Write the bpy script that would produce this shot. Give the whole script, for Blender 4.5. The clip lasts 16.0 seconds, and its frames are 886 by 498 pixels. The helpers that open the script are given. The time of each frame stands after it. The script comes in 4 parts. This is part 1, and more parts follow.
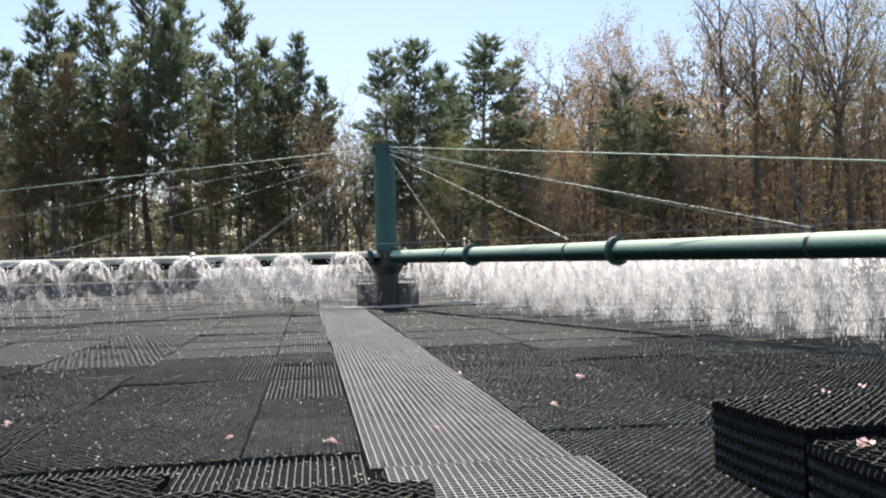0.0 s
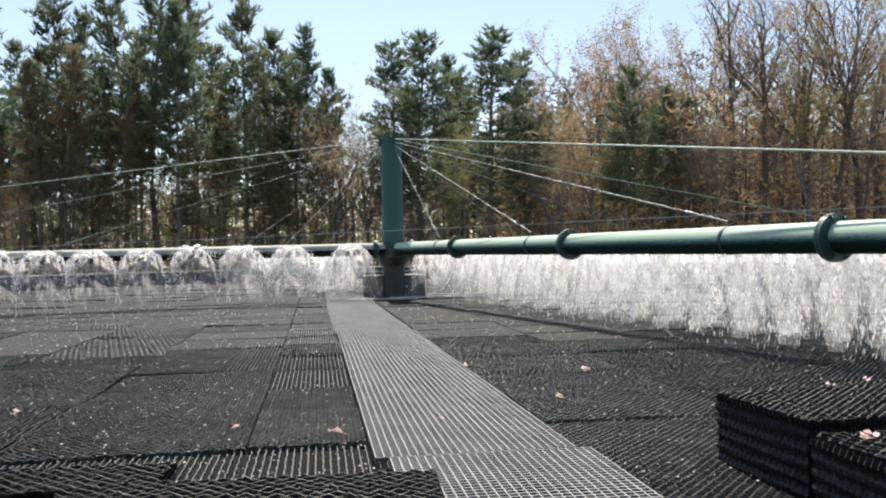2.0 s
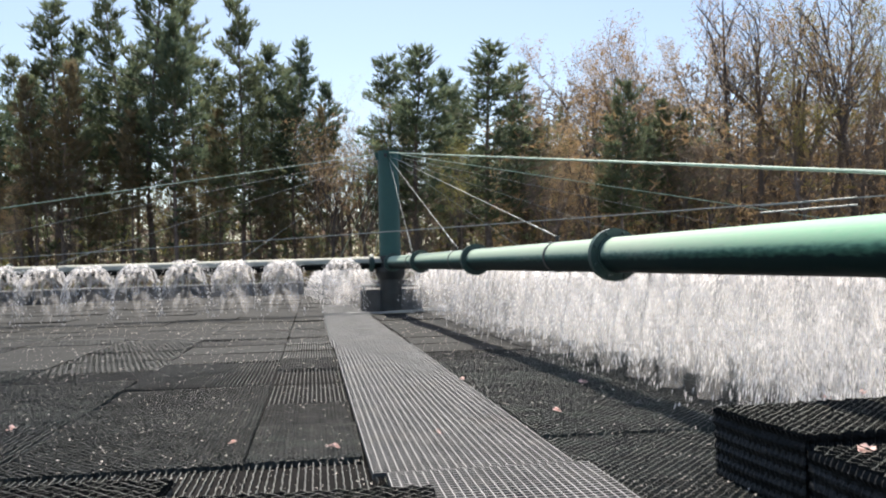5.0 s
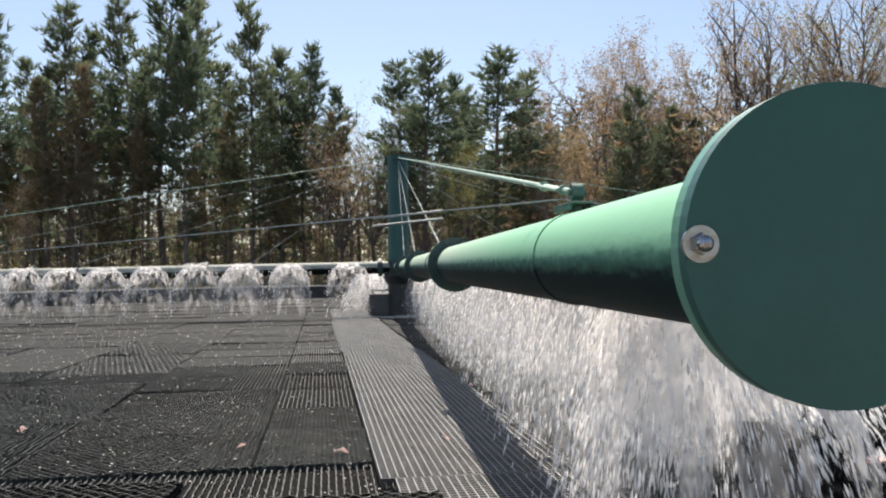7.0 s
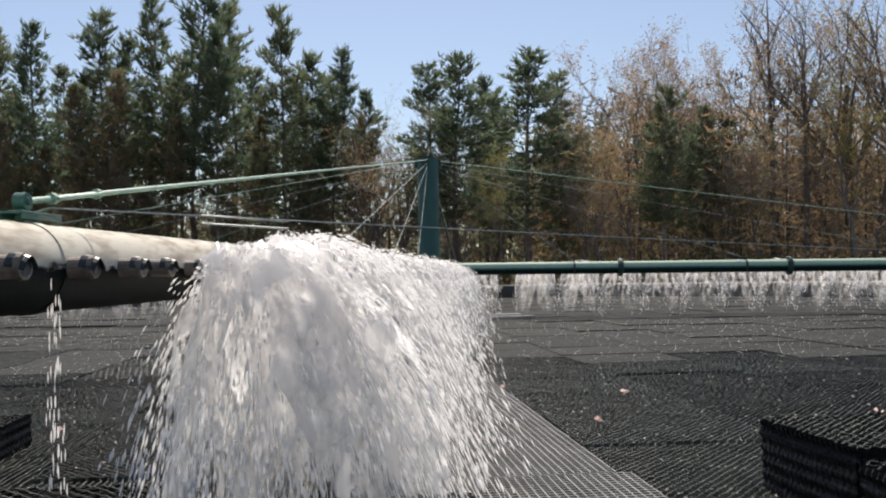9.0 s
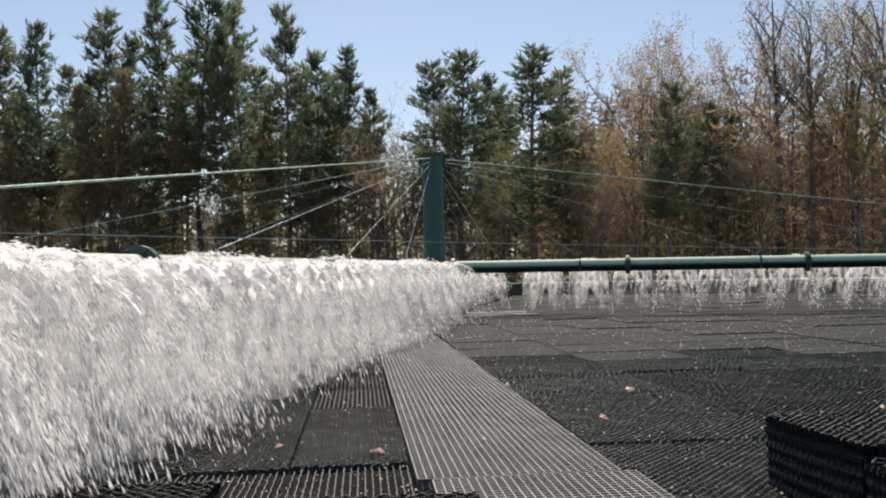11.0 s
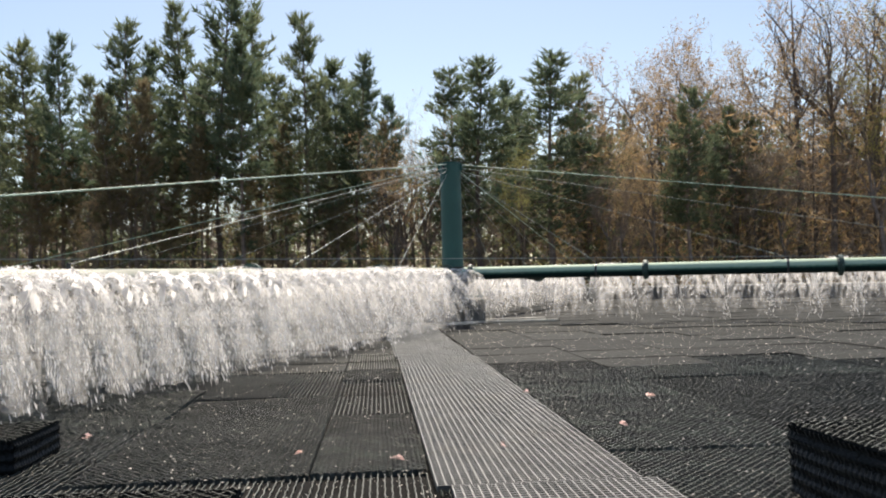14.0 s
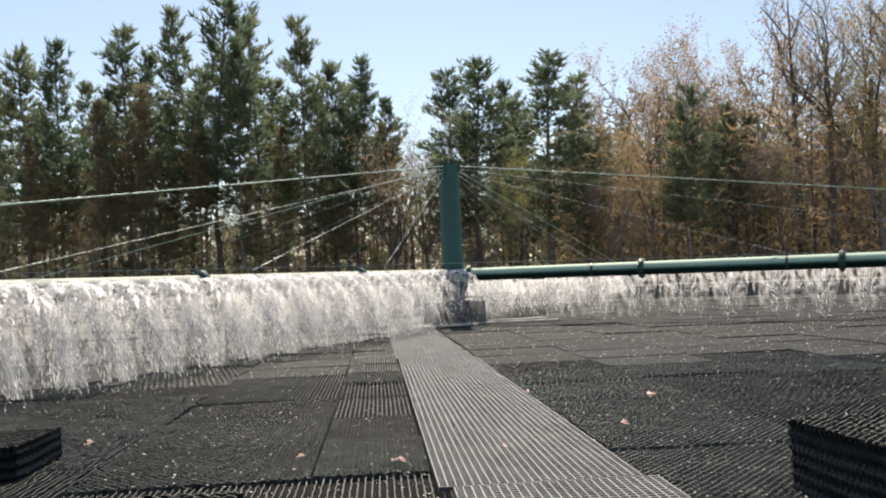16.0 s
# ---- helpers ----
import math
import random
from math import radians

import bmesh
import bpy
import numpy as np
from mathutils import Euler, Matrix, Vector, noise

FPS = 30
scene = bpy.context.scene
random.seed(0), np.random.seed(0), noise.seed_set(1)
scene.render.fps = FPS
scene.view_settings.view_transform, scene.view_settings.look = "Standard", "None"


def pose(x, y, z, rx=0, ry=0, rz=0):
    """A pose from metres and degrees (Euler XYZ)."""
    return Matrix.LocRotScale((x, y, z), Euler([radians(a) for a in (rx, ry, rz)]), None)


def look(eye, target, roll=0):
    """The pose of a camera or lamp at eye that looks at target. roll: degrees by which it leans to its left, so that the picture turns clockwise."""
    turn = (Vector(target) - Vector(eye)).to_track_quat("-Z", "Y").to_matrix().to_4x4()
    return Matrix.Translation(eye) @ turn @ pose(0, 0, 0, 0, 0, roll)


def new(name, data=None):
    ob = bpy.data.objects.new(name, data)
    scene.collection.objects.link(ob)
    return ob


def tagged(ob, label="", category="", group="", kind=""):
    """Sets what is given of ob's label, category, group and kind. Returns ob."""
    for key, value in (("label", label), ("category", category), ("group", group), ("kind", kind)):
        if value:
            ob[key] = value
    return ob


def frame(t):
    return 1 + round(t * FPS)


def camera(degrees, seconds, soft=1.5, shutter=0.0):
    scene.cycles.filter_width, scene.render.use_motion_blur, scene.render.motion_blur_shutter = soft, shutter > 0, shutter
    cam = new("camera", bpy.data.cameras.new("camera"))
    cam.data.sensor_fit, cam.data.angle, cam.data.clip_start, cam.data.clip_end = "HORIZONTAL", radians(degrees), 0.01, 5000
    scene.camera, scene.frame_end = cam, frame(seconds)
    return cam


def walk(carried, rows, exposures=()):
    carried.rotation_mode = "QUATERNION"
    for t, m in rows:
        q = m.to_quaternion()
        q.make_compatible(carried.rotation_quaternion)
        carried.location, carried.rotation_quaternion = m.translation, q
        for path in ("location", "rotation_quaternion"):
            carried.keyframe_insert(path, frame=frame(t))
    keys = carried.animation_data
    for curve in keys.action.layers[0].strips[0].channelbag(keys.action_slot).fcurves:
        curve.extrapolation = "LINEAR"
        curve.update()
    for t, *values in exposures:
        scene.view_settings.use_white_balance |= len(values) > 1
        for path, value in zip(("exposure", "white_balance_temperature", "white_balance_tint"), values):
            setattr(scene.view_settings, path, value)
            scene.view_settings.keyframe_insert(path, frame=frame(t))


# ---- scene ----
cam = camera(55.8, 16.0, soft=2.05)
PATH = [
    (0, pose(-0.002, -18.515, 0.936, 90.95, 1.42, -3.84)),
    (0.5, pose(0.000, -18.517, 0.934, 90.85, 1.24, -3.77)),
    (1, pose(0.001, -18.516, 0.934, 90.73, 1.25, -3.44)),
    (1.5, pose(0.002, -18.517, 0.936, 90.71, 1.10, -3.22)),
    (2, pose(0.003, -18.525, 0.930, 90.44, 1.18, -3.38)),
    (2.5, pose(0.005, -18.522, 0.932, 90.40, 1.10, -3.58)),
    (3, pose(0.008, -18.524, 0.932, 90.40, 1.35, -3.87)),
    (3.5, pose(0.007, -18.520, 0.934, 90.75, 1.49, -3.69)),
    (4, pose(0.008, -18.529, 0.936, 91.00, 1.51, -3.66)),
    (6.5, pose(-0.005, -18.539, 0.941, 91.64, 0.88, -3.23)),
    (7, pose(-0.004, -18.547, 0.944, 91.68, 0.83, -3.01)),
    (7.5, pose(-0.005, -18.541, 0.940, 91.78, 1.15, -2.65)),
    (8, pose(-0.011, -18.538, 0.941, 91.90, 0.92, -1.87)),
    (8.5, pose(-0.009, -18.535, 0.942, 91.87, 0.94, -1.15)),
    (9, pose(-0.008, -18.526, 0.937, 91.88, 1.03, -0.92)),
    (11.5, pose(0.003, -18.518, 0.938, 91.75, 1.40, -0.44)),
    (12, pose(0.001, -18.516, 0.937, 91.78, 1.51, -0.39)),
    (12.5, pose(0.002, -18.514, 0.938, 91.89, 1.28, -0.34)),
    (13, pose(0.007, -18.521, 0.939, 91.92, 1.59, -0.10)),
    (13.5, pose(0.002, -18.517, 0.939, 92.06, 1.48, 0.43)),
    (14, pose(0.001, -18.522, 0.940, 92.20, 1.55, 0.71)),
    (14.5, pose(-0.001, -18.524, 0.941, 92.17, 1.59, 0.81)),
    (15, pose(-0.003, -18.529, 0.942, 92.30, 1.63, 0.82)),
    (15.5, pose(0.003, -18.529, 0.942, 92.38, 2.12, 0.80)),
    (16, pose(0.005, -18.527, 0.940, 92.30, 2.32, 0.72)),
]
walk(cam, PATH, exposures=[(0.0, 0.90, 6750, 13), (4.0, 0.89, 6750, 13), (7.0, 0.66, 6850, 13), (8.0, 0.62, 6850, 13), (9.0, 0.36, 6850, 13), (12.0, 0.42, 7150, 12), (12.5, 0.54, 7200, 12), (14.5, 0.74, 7200, 12), (16.0, 0.79, 7200, 12)])

# ---- world and sun ----
SUN = Vector((-0.05, 0.70, 1.05)).normalized()
world = bpy.data.worlds.new("world")
scene.world = world
world.use_nodes = True
wn = world.node_tree.nodes
sky = wn.new("ShaderNodeTexSky")
sky.sky_type = "NISHITA"
sky.sun_disc = False
sky.sun_elevation = math.asin(SUN.z)
sky.sun_rotation = math.atan2(SUN.x, SUN.y)
sky.air_density, sky.dust_density, sky.ozone_density = 1.0, 0.6, 1.0
wn["Background"].inputs["Strength"].default_value = 0.098
world.node_tree.links.new(sky.outputs[0], wn["Background"].inputs["Color"])
sun_data = bpy.data.lights.new("sun", "SUN")
sun_data.energy, sun_data.angle, sun_data.color = 4.8, radians(0.53), (1.0, 0.955, 0.88)
sun = new("sun", sun_data)
sun.matrix_world = look((0, 0, 30), Vector((0, 0, 30)) - SUN)


# ---- materials ----
def material(name, base, rough=0.6, metal=0.0, vary=0.25, scale=6.0, fine=60.0, bump=0.15, stain=None, stain_amount=0.5,
             spread=0.0, translucent=0.0, coat=0.0, per_island=False, spec=0.5):
    m = bpy.data.materials.new(name)
    m.use_nodes = True
    t = m.node_tree
    n, l = t.nodes, t.links
    bsdf = n["Principled BSDF"]
    bsdf.inputs["Roughness"].default_value = rough
    bsdf.inputs["Metallic"].default_value = metal
    bsdf.inputs["Coat Weight"].default_value = coat
    bsdf.inputs["Specular IOR Level"].default_value = spec
    co = n.new("ShaderNodeTexCoord")
    big = n.new("ShaderNodeTexNoise")
    big.inputs["Scale"].default_value, big.inputs["Detail"].default_value = scale, 6
    small = n.new("ShaderNodeTexNoise")
    small.inputs["Scale"].default_value, small.inputs["Detail"].default_value = fine, 3
    l.new(co.outputs["Object"], big.inputs["Vector"])
    l.new(co.outputs["Object"], small.inputs["Vector"])
    ramp = n.new("ShaderNodeMapRange")
    ramp.inputs["From Min"].default_value, ramp.inputs["From Max"].default_value = 0.3, 0.7
    ramp.inputs["To Min"].default_value, ramp.inputs["To Max"].default_value = 1 - vary, 1 + vary
    l.new(big.outputs["Fac"], ramp.inputs["Value"])
    grain = n.new("ShaderNodeMapRange")
    grain.inputs["From Min"].default_value, grain.inputs["From Max"].default_value = 0.3, 0.7
    grain.inputs["To Min"].default_value, grain.inputs["To Max"].default_value = 1 - vary * 0.6, 1 + vary * 0.6
    l.new(small.outputs["Fac"], grain.inputs["Value"])
    mul = n.new("ShaderNodeMath")
    mul.operation = "MULTIPLY"
    l.new(ramp.outputs[0], mul.inputs[0])
    l.new(grain.outputs[0], mul.inputs[1])
    value = mul
    if spread:
        if per_island:
            info = n.new("ShaderNodeNewGeometry")
            rnd = info.outputs["Random Per Island"]
        else:
            info = n.new("ShaderNodeObjectInfo")
            rnd = info.outputs["Random"]
        sp = n.new("ShaderNodeMapRange")
        sp.inputs["To Min"].default_value, sp.inputs["To Max"].default_value = 1 - spread, 1 + spread
        l.new(rnd, sp.inputs["Value"])
        m2 = n.new("ShaderNodeMath")
        m2.operation = "MULTIPLY"
        l.new(value.outputs[0], m2.inputs[0])
        l.new(sp.outputs[0], m2.inputs[1])
        value = m2
    col = n.new("ShaderNodeVectorMath")
    col.operation = "SCALE"
    l.new(value.outputs[0], col.inputs["Scale"])
    col.inputs[0].default_value = base
    out = col.outputs[0]
    if stain:
        st = n.new("ShaderNodeTexNoise")
        st.inputs["Scale"].default_value, st.inputs["Detail"].default_value, st.inputs["Roughness"].default_value = scale * 0.6, 8, 0.7
        mp = n.new("ShaderNodeMapping")
        mp.inputs["Location"].default_value = (7.3, 2.1, 4.4)
        l.new(co.outputs["Object"], mp.inputs["Vector"])
        l.new(mp.outputs[0], st.inputs["Vector"])
        sr = n.new("ShaderNodeMapRange")
        sr.inputs["From Min"].default_value, sr.inputs["From Max"].default_value = 0.5, 0.66
        sr.inputs["To Max"].default_value = stain_amount
        l.new(st.outputs["Fac"], sr.inputs["Value"])
        mix = n.new("ShaderNodeMix")
        mix.data_type = "RGBA"
        l.new(sr.outputs[0], mix.inputs["Factor"])
        l.new(out, mix.inputs["A"])
        mix.inputs["B"].default_value = (*stain, 1)
        out = mix.outputs["Result"]
    l.new(out, bsdf.inputs["Base Color"])
    if bump:
        b = n.new("ShaderNodeBump")
        b.inputs["Strength"].default_value, b.inputs["Distance"].default_value = bump, 0.01
        l.new(small.outputs["Fac"], b.inputs["Height"])
        l.new(b.outputs[0], bsdf.inputs["Normal"])
    if translucent:
        tr = n.new("ShaderNodeBsdfTranslucent")
        l.new(out, tr.inputs["Color"])
        mx = n.new("ShaderNodeMixShader")
        mx.inputs[0].default_value = translucent
        l.new(bsdf.outputs[0], mx.inputs[1])
        l.new(tr.outputs[0], mx.inputs[2])
        l.new(mx.outputs[0], n["Material Output"].inputs["Surface"])
    return m


GREEN = material("green_paint", (0.12, 0.31, 0.215), 0.36, vary=0.12, scale=3, fine=45, bump=0.05, stain=(0.42, 0.43, 0.36), stain_amount=0.55, coat=0.15)
GREEN_ARM = material("arm_paint", (0.06, 0.18, 0.135), 0.58, vary=0.12, scale=3, fine=45, bump=0.08, stain=(0.42, 0.43, 0.36), stain_amount=0.3, spec=0.1)
MAST_GREEN = material("mast_paint", (0.018, 0.09, 0.08), 0.5, vary=0.12, scale=2, fine=40, bump=0.06)
CAP_GREEN = material("cap_paint", (0.0195, 0.100, 0.085), 0.5, vary=0.07, scale=5, fine=60, bump=0.05)
SADDLE_GREEN = material("saddle_paint", (0.055, 0.14, 0.105), 0.45, vary=0.2, scale=8, fine=60, bump=0.15, stain=(0.3, 0.33, 0.27), stain_amount=0.5)
PALE_GREEN = material("pale_green_paint", (0.30, 0.44, 0.34), 0.5, vary=0.2, scale=10, fine=80, bump=0.1, stain=(0.5, 0.5, 0.44), stain_amount=0.5)
DARK_STEEL = material("wet_dark_steel", (0.025, 0.03, 0.033), 0.4, vary=0.3, bump=0.2)
FLANGE = material("dark_flange", (0.035, 0.075, 0.065), 0.5, vary=0.25, bump=0.2)
GALV = material("galvanised_wire", (0.32, 0.35, 0.33), 0.5, 0.2, vary=0.15, scale=20, fine=300, bump=0.2)
CHROME = material("bolt_steel", (0.4, 0.4, 0.4), 0.3, 1.0, vary=0.1)
PVC = material("grey_plastic", (0.36, 0.38, 0.41), 0.45, vary=0.15, scale=9, stain=(0.07, 0.065, 0.055), stain_amount=0.6)
STUB = material("dirty_stub", (0.22, 0.18, 0.15), 0.7, vary=0.35, scale=12, fine=80, bump=0.3, stain=(0.05, 0.045, 0.04))
CONCRETE = material("wet_concrete", (0.10, 0.098, 0.094), 0.75, vary=0.3, scale=5, fine=70, bump=0.4, stain=(0.07, 0.07, 0.065))
RIM = material("rim_concrete", (0.085, 0.075, 0.066), 0.8, vary=0.3, scale=3, fine=50, bump=0.4, stain=(0.05, 0.05, 0.045))
COPING = material("pale_coping", (0.36, 0.34, 0.30), 0.8, vary=0.25, scale=2, fine=40, bump=0.3, stain=(0.2, 0.19, 0.16), stain_amount=0.6)
MEDIA = material("black_plastic_media", (0.057, 0.063, 0.053), 0.5, vary=0.5, scale=5, fine=70, bump=0.3, spread=0.5, stain=(0.15, 0.15, 0.14), stain_amount=0.35)
def slime_and_shade(m):
    """Slime that the water keeps wet and black below the nozzle line, and lime crust above it, ending short of the
    arm's tip; a sunlit top and a shaded underside are painted in too.
    """
    n, l = m.node_tree.nodes, m.node_tree.links
    bsdf = n["Principled BSDF"]
    src = bsdf.inputs["Base Color"].links[0].from_socket
    co, sep, tex = n.new("ShaderNodeTexCoord"), n.new("ShaderNodeSeparateXYZ"), n.new("ShaderNodeTexNoise")
    mp = n.new("ShaderNodeMapping")
    mp.inputs["Scale"].default_value = (3.0, 9, 9)
    l.new(co.outputs["Object"], mp.inputs["Vector"])
    l.new(mp.outputs[0], tex.inputs["Vector"])
    tex.inputs["Detail"].default_value = 5
    l.new(co.outputs["Object"], sep.inputs[0])

    def mixed(src, socket, lo, hi, colour, wobble, most):
        add = n.new("ShaderNodeMath")
        add.operation = "MULTIPLY_ADD"
        add.inputs[1].default_value = wobble
        l.new(tex.outputs["Fac"], add.inputs[0])
        l.new(socket, add.inputs[2])
        rng = n.new("ShaderNodeMapRange")
        rng.inputs["From Min"].default_value, rng.inputs["From Max"].default_value = lo + wobble / 2, hi + wobble / 2
        rng.inputs["To Min"].default_value, rng.inputs["To Max"].default_value = most, 0
        l.new(add.outputs[0], rng.inputs["Value"])
        mix = n.new("ShaderNodeMix")
        mix.data_type = "RGBA"
        l.new(rng.outputs[0], mix.inputs["Factor"])
        l.new(src, mix.inputs["A"])
        if isinstance(colour, tuple):
            mix.inputs["B"].default_value = (*colour, 1)
        else:
            l.new(colour, mix.inputs["B"])
        return mix.outputs["Result"]
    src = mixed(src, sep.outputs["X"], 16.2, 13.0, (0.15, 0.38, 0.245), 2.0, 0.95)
    # the pipe's sunlit upper half, painted in as a paler green
    lit_green = n.new("ShaderNodeRGB")
    lit_green.outputs[0].default_value = (0.27, 0.56, 0.36, 1)
    lit_top = mixed(lit_green.outputs[0], sep.outputs["X"], 13.0, 15.8, (0.50, 0.58, 0.46), 1.5, 0.85)
    src = mixed(src, sep.outputs["Z"], 0.03, -0.012, lit_top, 0.05, 0.9)
    crust = mixed(src, sep.outputs["X"], 16.6, 17.1, (0.64, 0.58, 0.49), 0.9, 0.95)
    patch = n.new("ShaderNodeTexNoise")
    patch.inputs["Scale"].default_value, patch.inputs["Detail"].default_value = 2.2, 8
    l.new(mp.outputs[0], patch.inputs["Vector"])
    crust = mixed(crust, patch.outputs["Fac"], 0.36, 0.56, (0.30, 0.24, 0.18), 0.1, 0.75)
    crust = mixed(crust, sep.outputs["X"], 10.5, 14.0, (0.30, 0.34, 0.29), 2.0, 0.6)
    # the crust clings to the trailing side, where the nozzles splash
    crust = mixed(crust, sep.outputs["Y"], -0.05, 0.04, src, 0.06, 1.0)
    # wet black growth below the nozzle line, darkened further for the underside's shade
    slime_shade = mixed(crust, sep.outputs["Z"], -0.004, 0.008, (0.008, 0.010, 0.009), 0.06, 1.0)
    # the leading side's lower half: its shade painted in near black
    lead_shade = mixed(src, sep.outputs["Z"], -0.04, 0.012, (0.008, 0.023, 0.022), 0.05, 1.0)
    slime_shade = mixed(slime_shade, sep.outputs["Y"], -0.07, -0.01, lead_shade, 0.04, 1.0)
    l.new(slime_shade, bsdf.inputs["Base Color"])


slime_and_shade(GREEN_ARM)
BED = material("dark_bed", (0.012, 0.012, 0.012), 0.95, vary=0.3, bump=0, spec=0.05)
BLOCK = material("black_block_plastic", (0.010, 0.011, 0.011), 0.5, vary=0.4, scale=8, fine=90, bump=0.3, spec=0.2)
# sunlit rims of the black sheets, painted as a paler copy of the plastic
BLOCK_EDGE = material("lit_sheet_edge", (0.105, 0.115, 0.10), 0.55, vary=0.5, scale=5, fine=70, bump=0.2, stain=(0.03, 0.035, 0.03), stain_amount=0.6)
MEDIA_FAR = material("black_media_top", (0.0172, 0.0186, 0.0168), 0.72, vary=0.45, scale=4, fine=40, bump=1.0, spread=0.3, per_island=True, spec=0.12)
# sunlit bar tops and shaded bar sides, two colours for one grating
GRATE_LIT = material("lit_bar_top", (0.21, 0.21, 0.20), 0.6, vary=0.25, scale=3, fine=120, bump=0.3, stain=(0.25, 0.24, 0.2), stain_amount=0.4)
GRATE = material("grey_grating", (0.09, 0.092, 0.087), 0.75, vary=0.2, scale=3, fine=90, bump=0.2, stain=(0.28, 0.26, 0.22), stain_amount=0.5)
BOARD = material("weathered_board", (0.42, 0.40, 0.36), 0.8, vary=0.25, scale=4, fine=60, bump=0.3, stain=(0.2, 0.18, 0.15), stain_amount=0.4)
PETAL = material("pale_petal", (0.66, 0.61, 0.54), 0.7, vary=0.2, translucent=0.3, spread=0.3, per_island=True, bump=0)
BLOSSOM = material("pink_blossom", (0.75, 0.53, 0.47), 0.7, vary=0.2, translucent=0.3, spread=0.2, per_island=True, bump=0)
BARK_PINE = material("pine_bark", (0.17, 0.135, 0.115), 0.9, vary=0.4, scale=2, fine=12, bump=0.6, spread=0.25)
BARK_GREY = material("grey_bark", (0.14, 0.115, 0.1), 0.9, vary=0.35, scale=2, fine=12, bump=0.6, spread=0.3)
GROUND = material("leaf_litter", (0.13, 0.09, 0.05), 0.95, vary=0.4, scale=0.25, fine=3, bump=0.5, stain=(0.06, 0.08, 0.03))


def leafy(name, a, b, translucent=0.35):
    """Leaves or needles whose hue runs from a to b by tree and by clump."""
    m = material(name, (1, 1, 1), 0.6, vary=0.25, scale=0.35, fine=2, bump=0, translucent=translucent, spec=0.3)
    n, l = m.node_tree.nodes, m.node_tree.links
    info, geo = n.new("ShaderNodeObjectInfo"), n.new("ShaderNodeNewGeometry")
    add = n.new("ShaderNodeMath")
    add.operation = "MULTIPLY_ADD"
    add.inputs[1].default_value = 0.45
    half = n.new("ShaderNodeMath")
    half.operation = "MULTIPLY"
    half.inputs[1].default_value = 0.55
    l.new(info.outputs["Random"], half.inputs[0])
    l.new(geo.outputs["Random Per Island"], add.inputs[0])
    l.new(half.outputs[0], add.inputs[2])
    mix = n.new("ShaderNodeMix")
    mix.data_type = "RGBA"
    mix.inputs["A"].default_value, mix.inputs["B"].default_value = (*a, 1), (*b, 1)
    l.new(add.outputs[0], mix.inputs["Factor"])
    scaled = next(x for x in n if x.type == "VECT_MATH")
    l.new(mix.outputs["Result"], scaled.inputs[0])
    return m


NEEDLES = leafy("pine_needles", (0.075, 0.125, 0.088), (0.235, 0.255, 0.135), 0.5)
NEEDLES_BROWN = leafy("browned_needles", (0.17, 0.165, 0.10), (0.26, 0.195, 0.12), 0.5)
BUDS = leafy("spring_buds", (0.50, 0.32, 0.18), (0.47, 0.37, 0.20))
RUST = leafy("rust_buds", (0.26, 0.19, 0.15), (0.21, 0.185, 0.145))
YELLOW = leafy("yellow_green_leaves", (0.36, 0.30, 0.11), (0.31, 0.31, 0.10))


def water(name, weight):
    m = bpy.data.materials.new(name)
    m.use_nodes = True
    n, l = m.node_tree.nodes, m.node_tree.links
    b = n["Principled BSDF"]
    b.inputs["Base Color"].default_value = (0.97, 0.97, 0.97, 1)
    b.inputs["Roughness"].default_value = 0.112
    b.inputs["IOR"].default_value = 1.33
    tr = n.new("ShaderNodeBsdfTranslucent")
    tr.inputs["Color"].default_value = (0.995, 0.98, 0.965, 1)
    clear = n.new("ShaderNodeBsdfTransparent")
    m1, m2 = n.new("ShaderNodeMixShader"), n.new("ShaderNodeMixShader")
    m1.inputs[0].default_value = 0.84
    m2.inputs[0].default_value = weight
    l.new(b.outputs[0], m1.inputs[1])
    l.new(tr.outputs[0], m1.inputs[2])
    l.new(clear.outputs[0], m2.inputs[1])
    l.new(m1.outputs[0], m2.inputs[2])
    l.new(m2.outputs[0], n["Material Output"].inputs["Surface"])
    return m


WATER = water("white_water", 0.92)


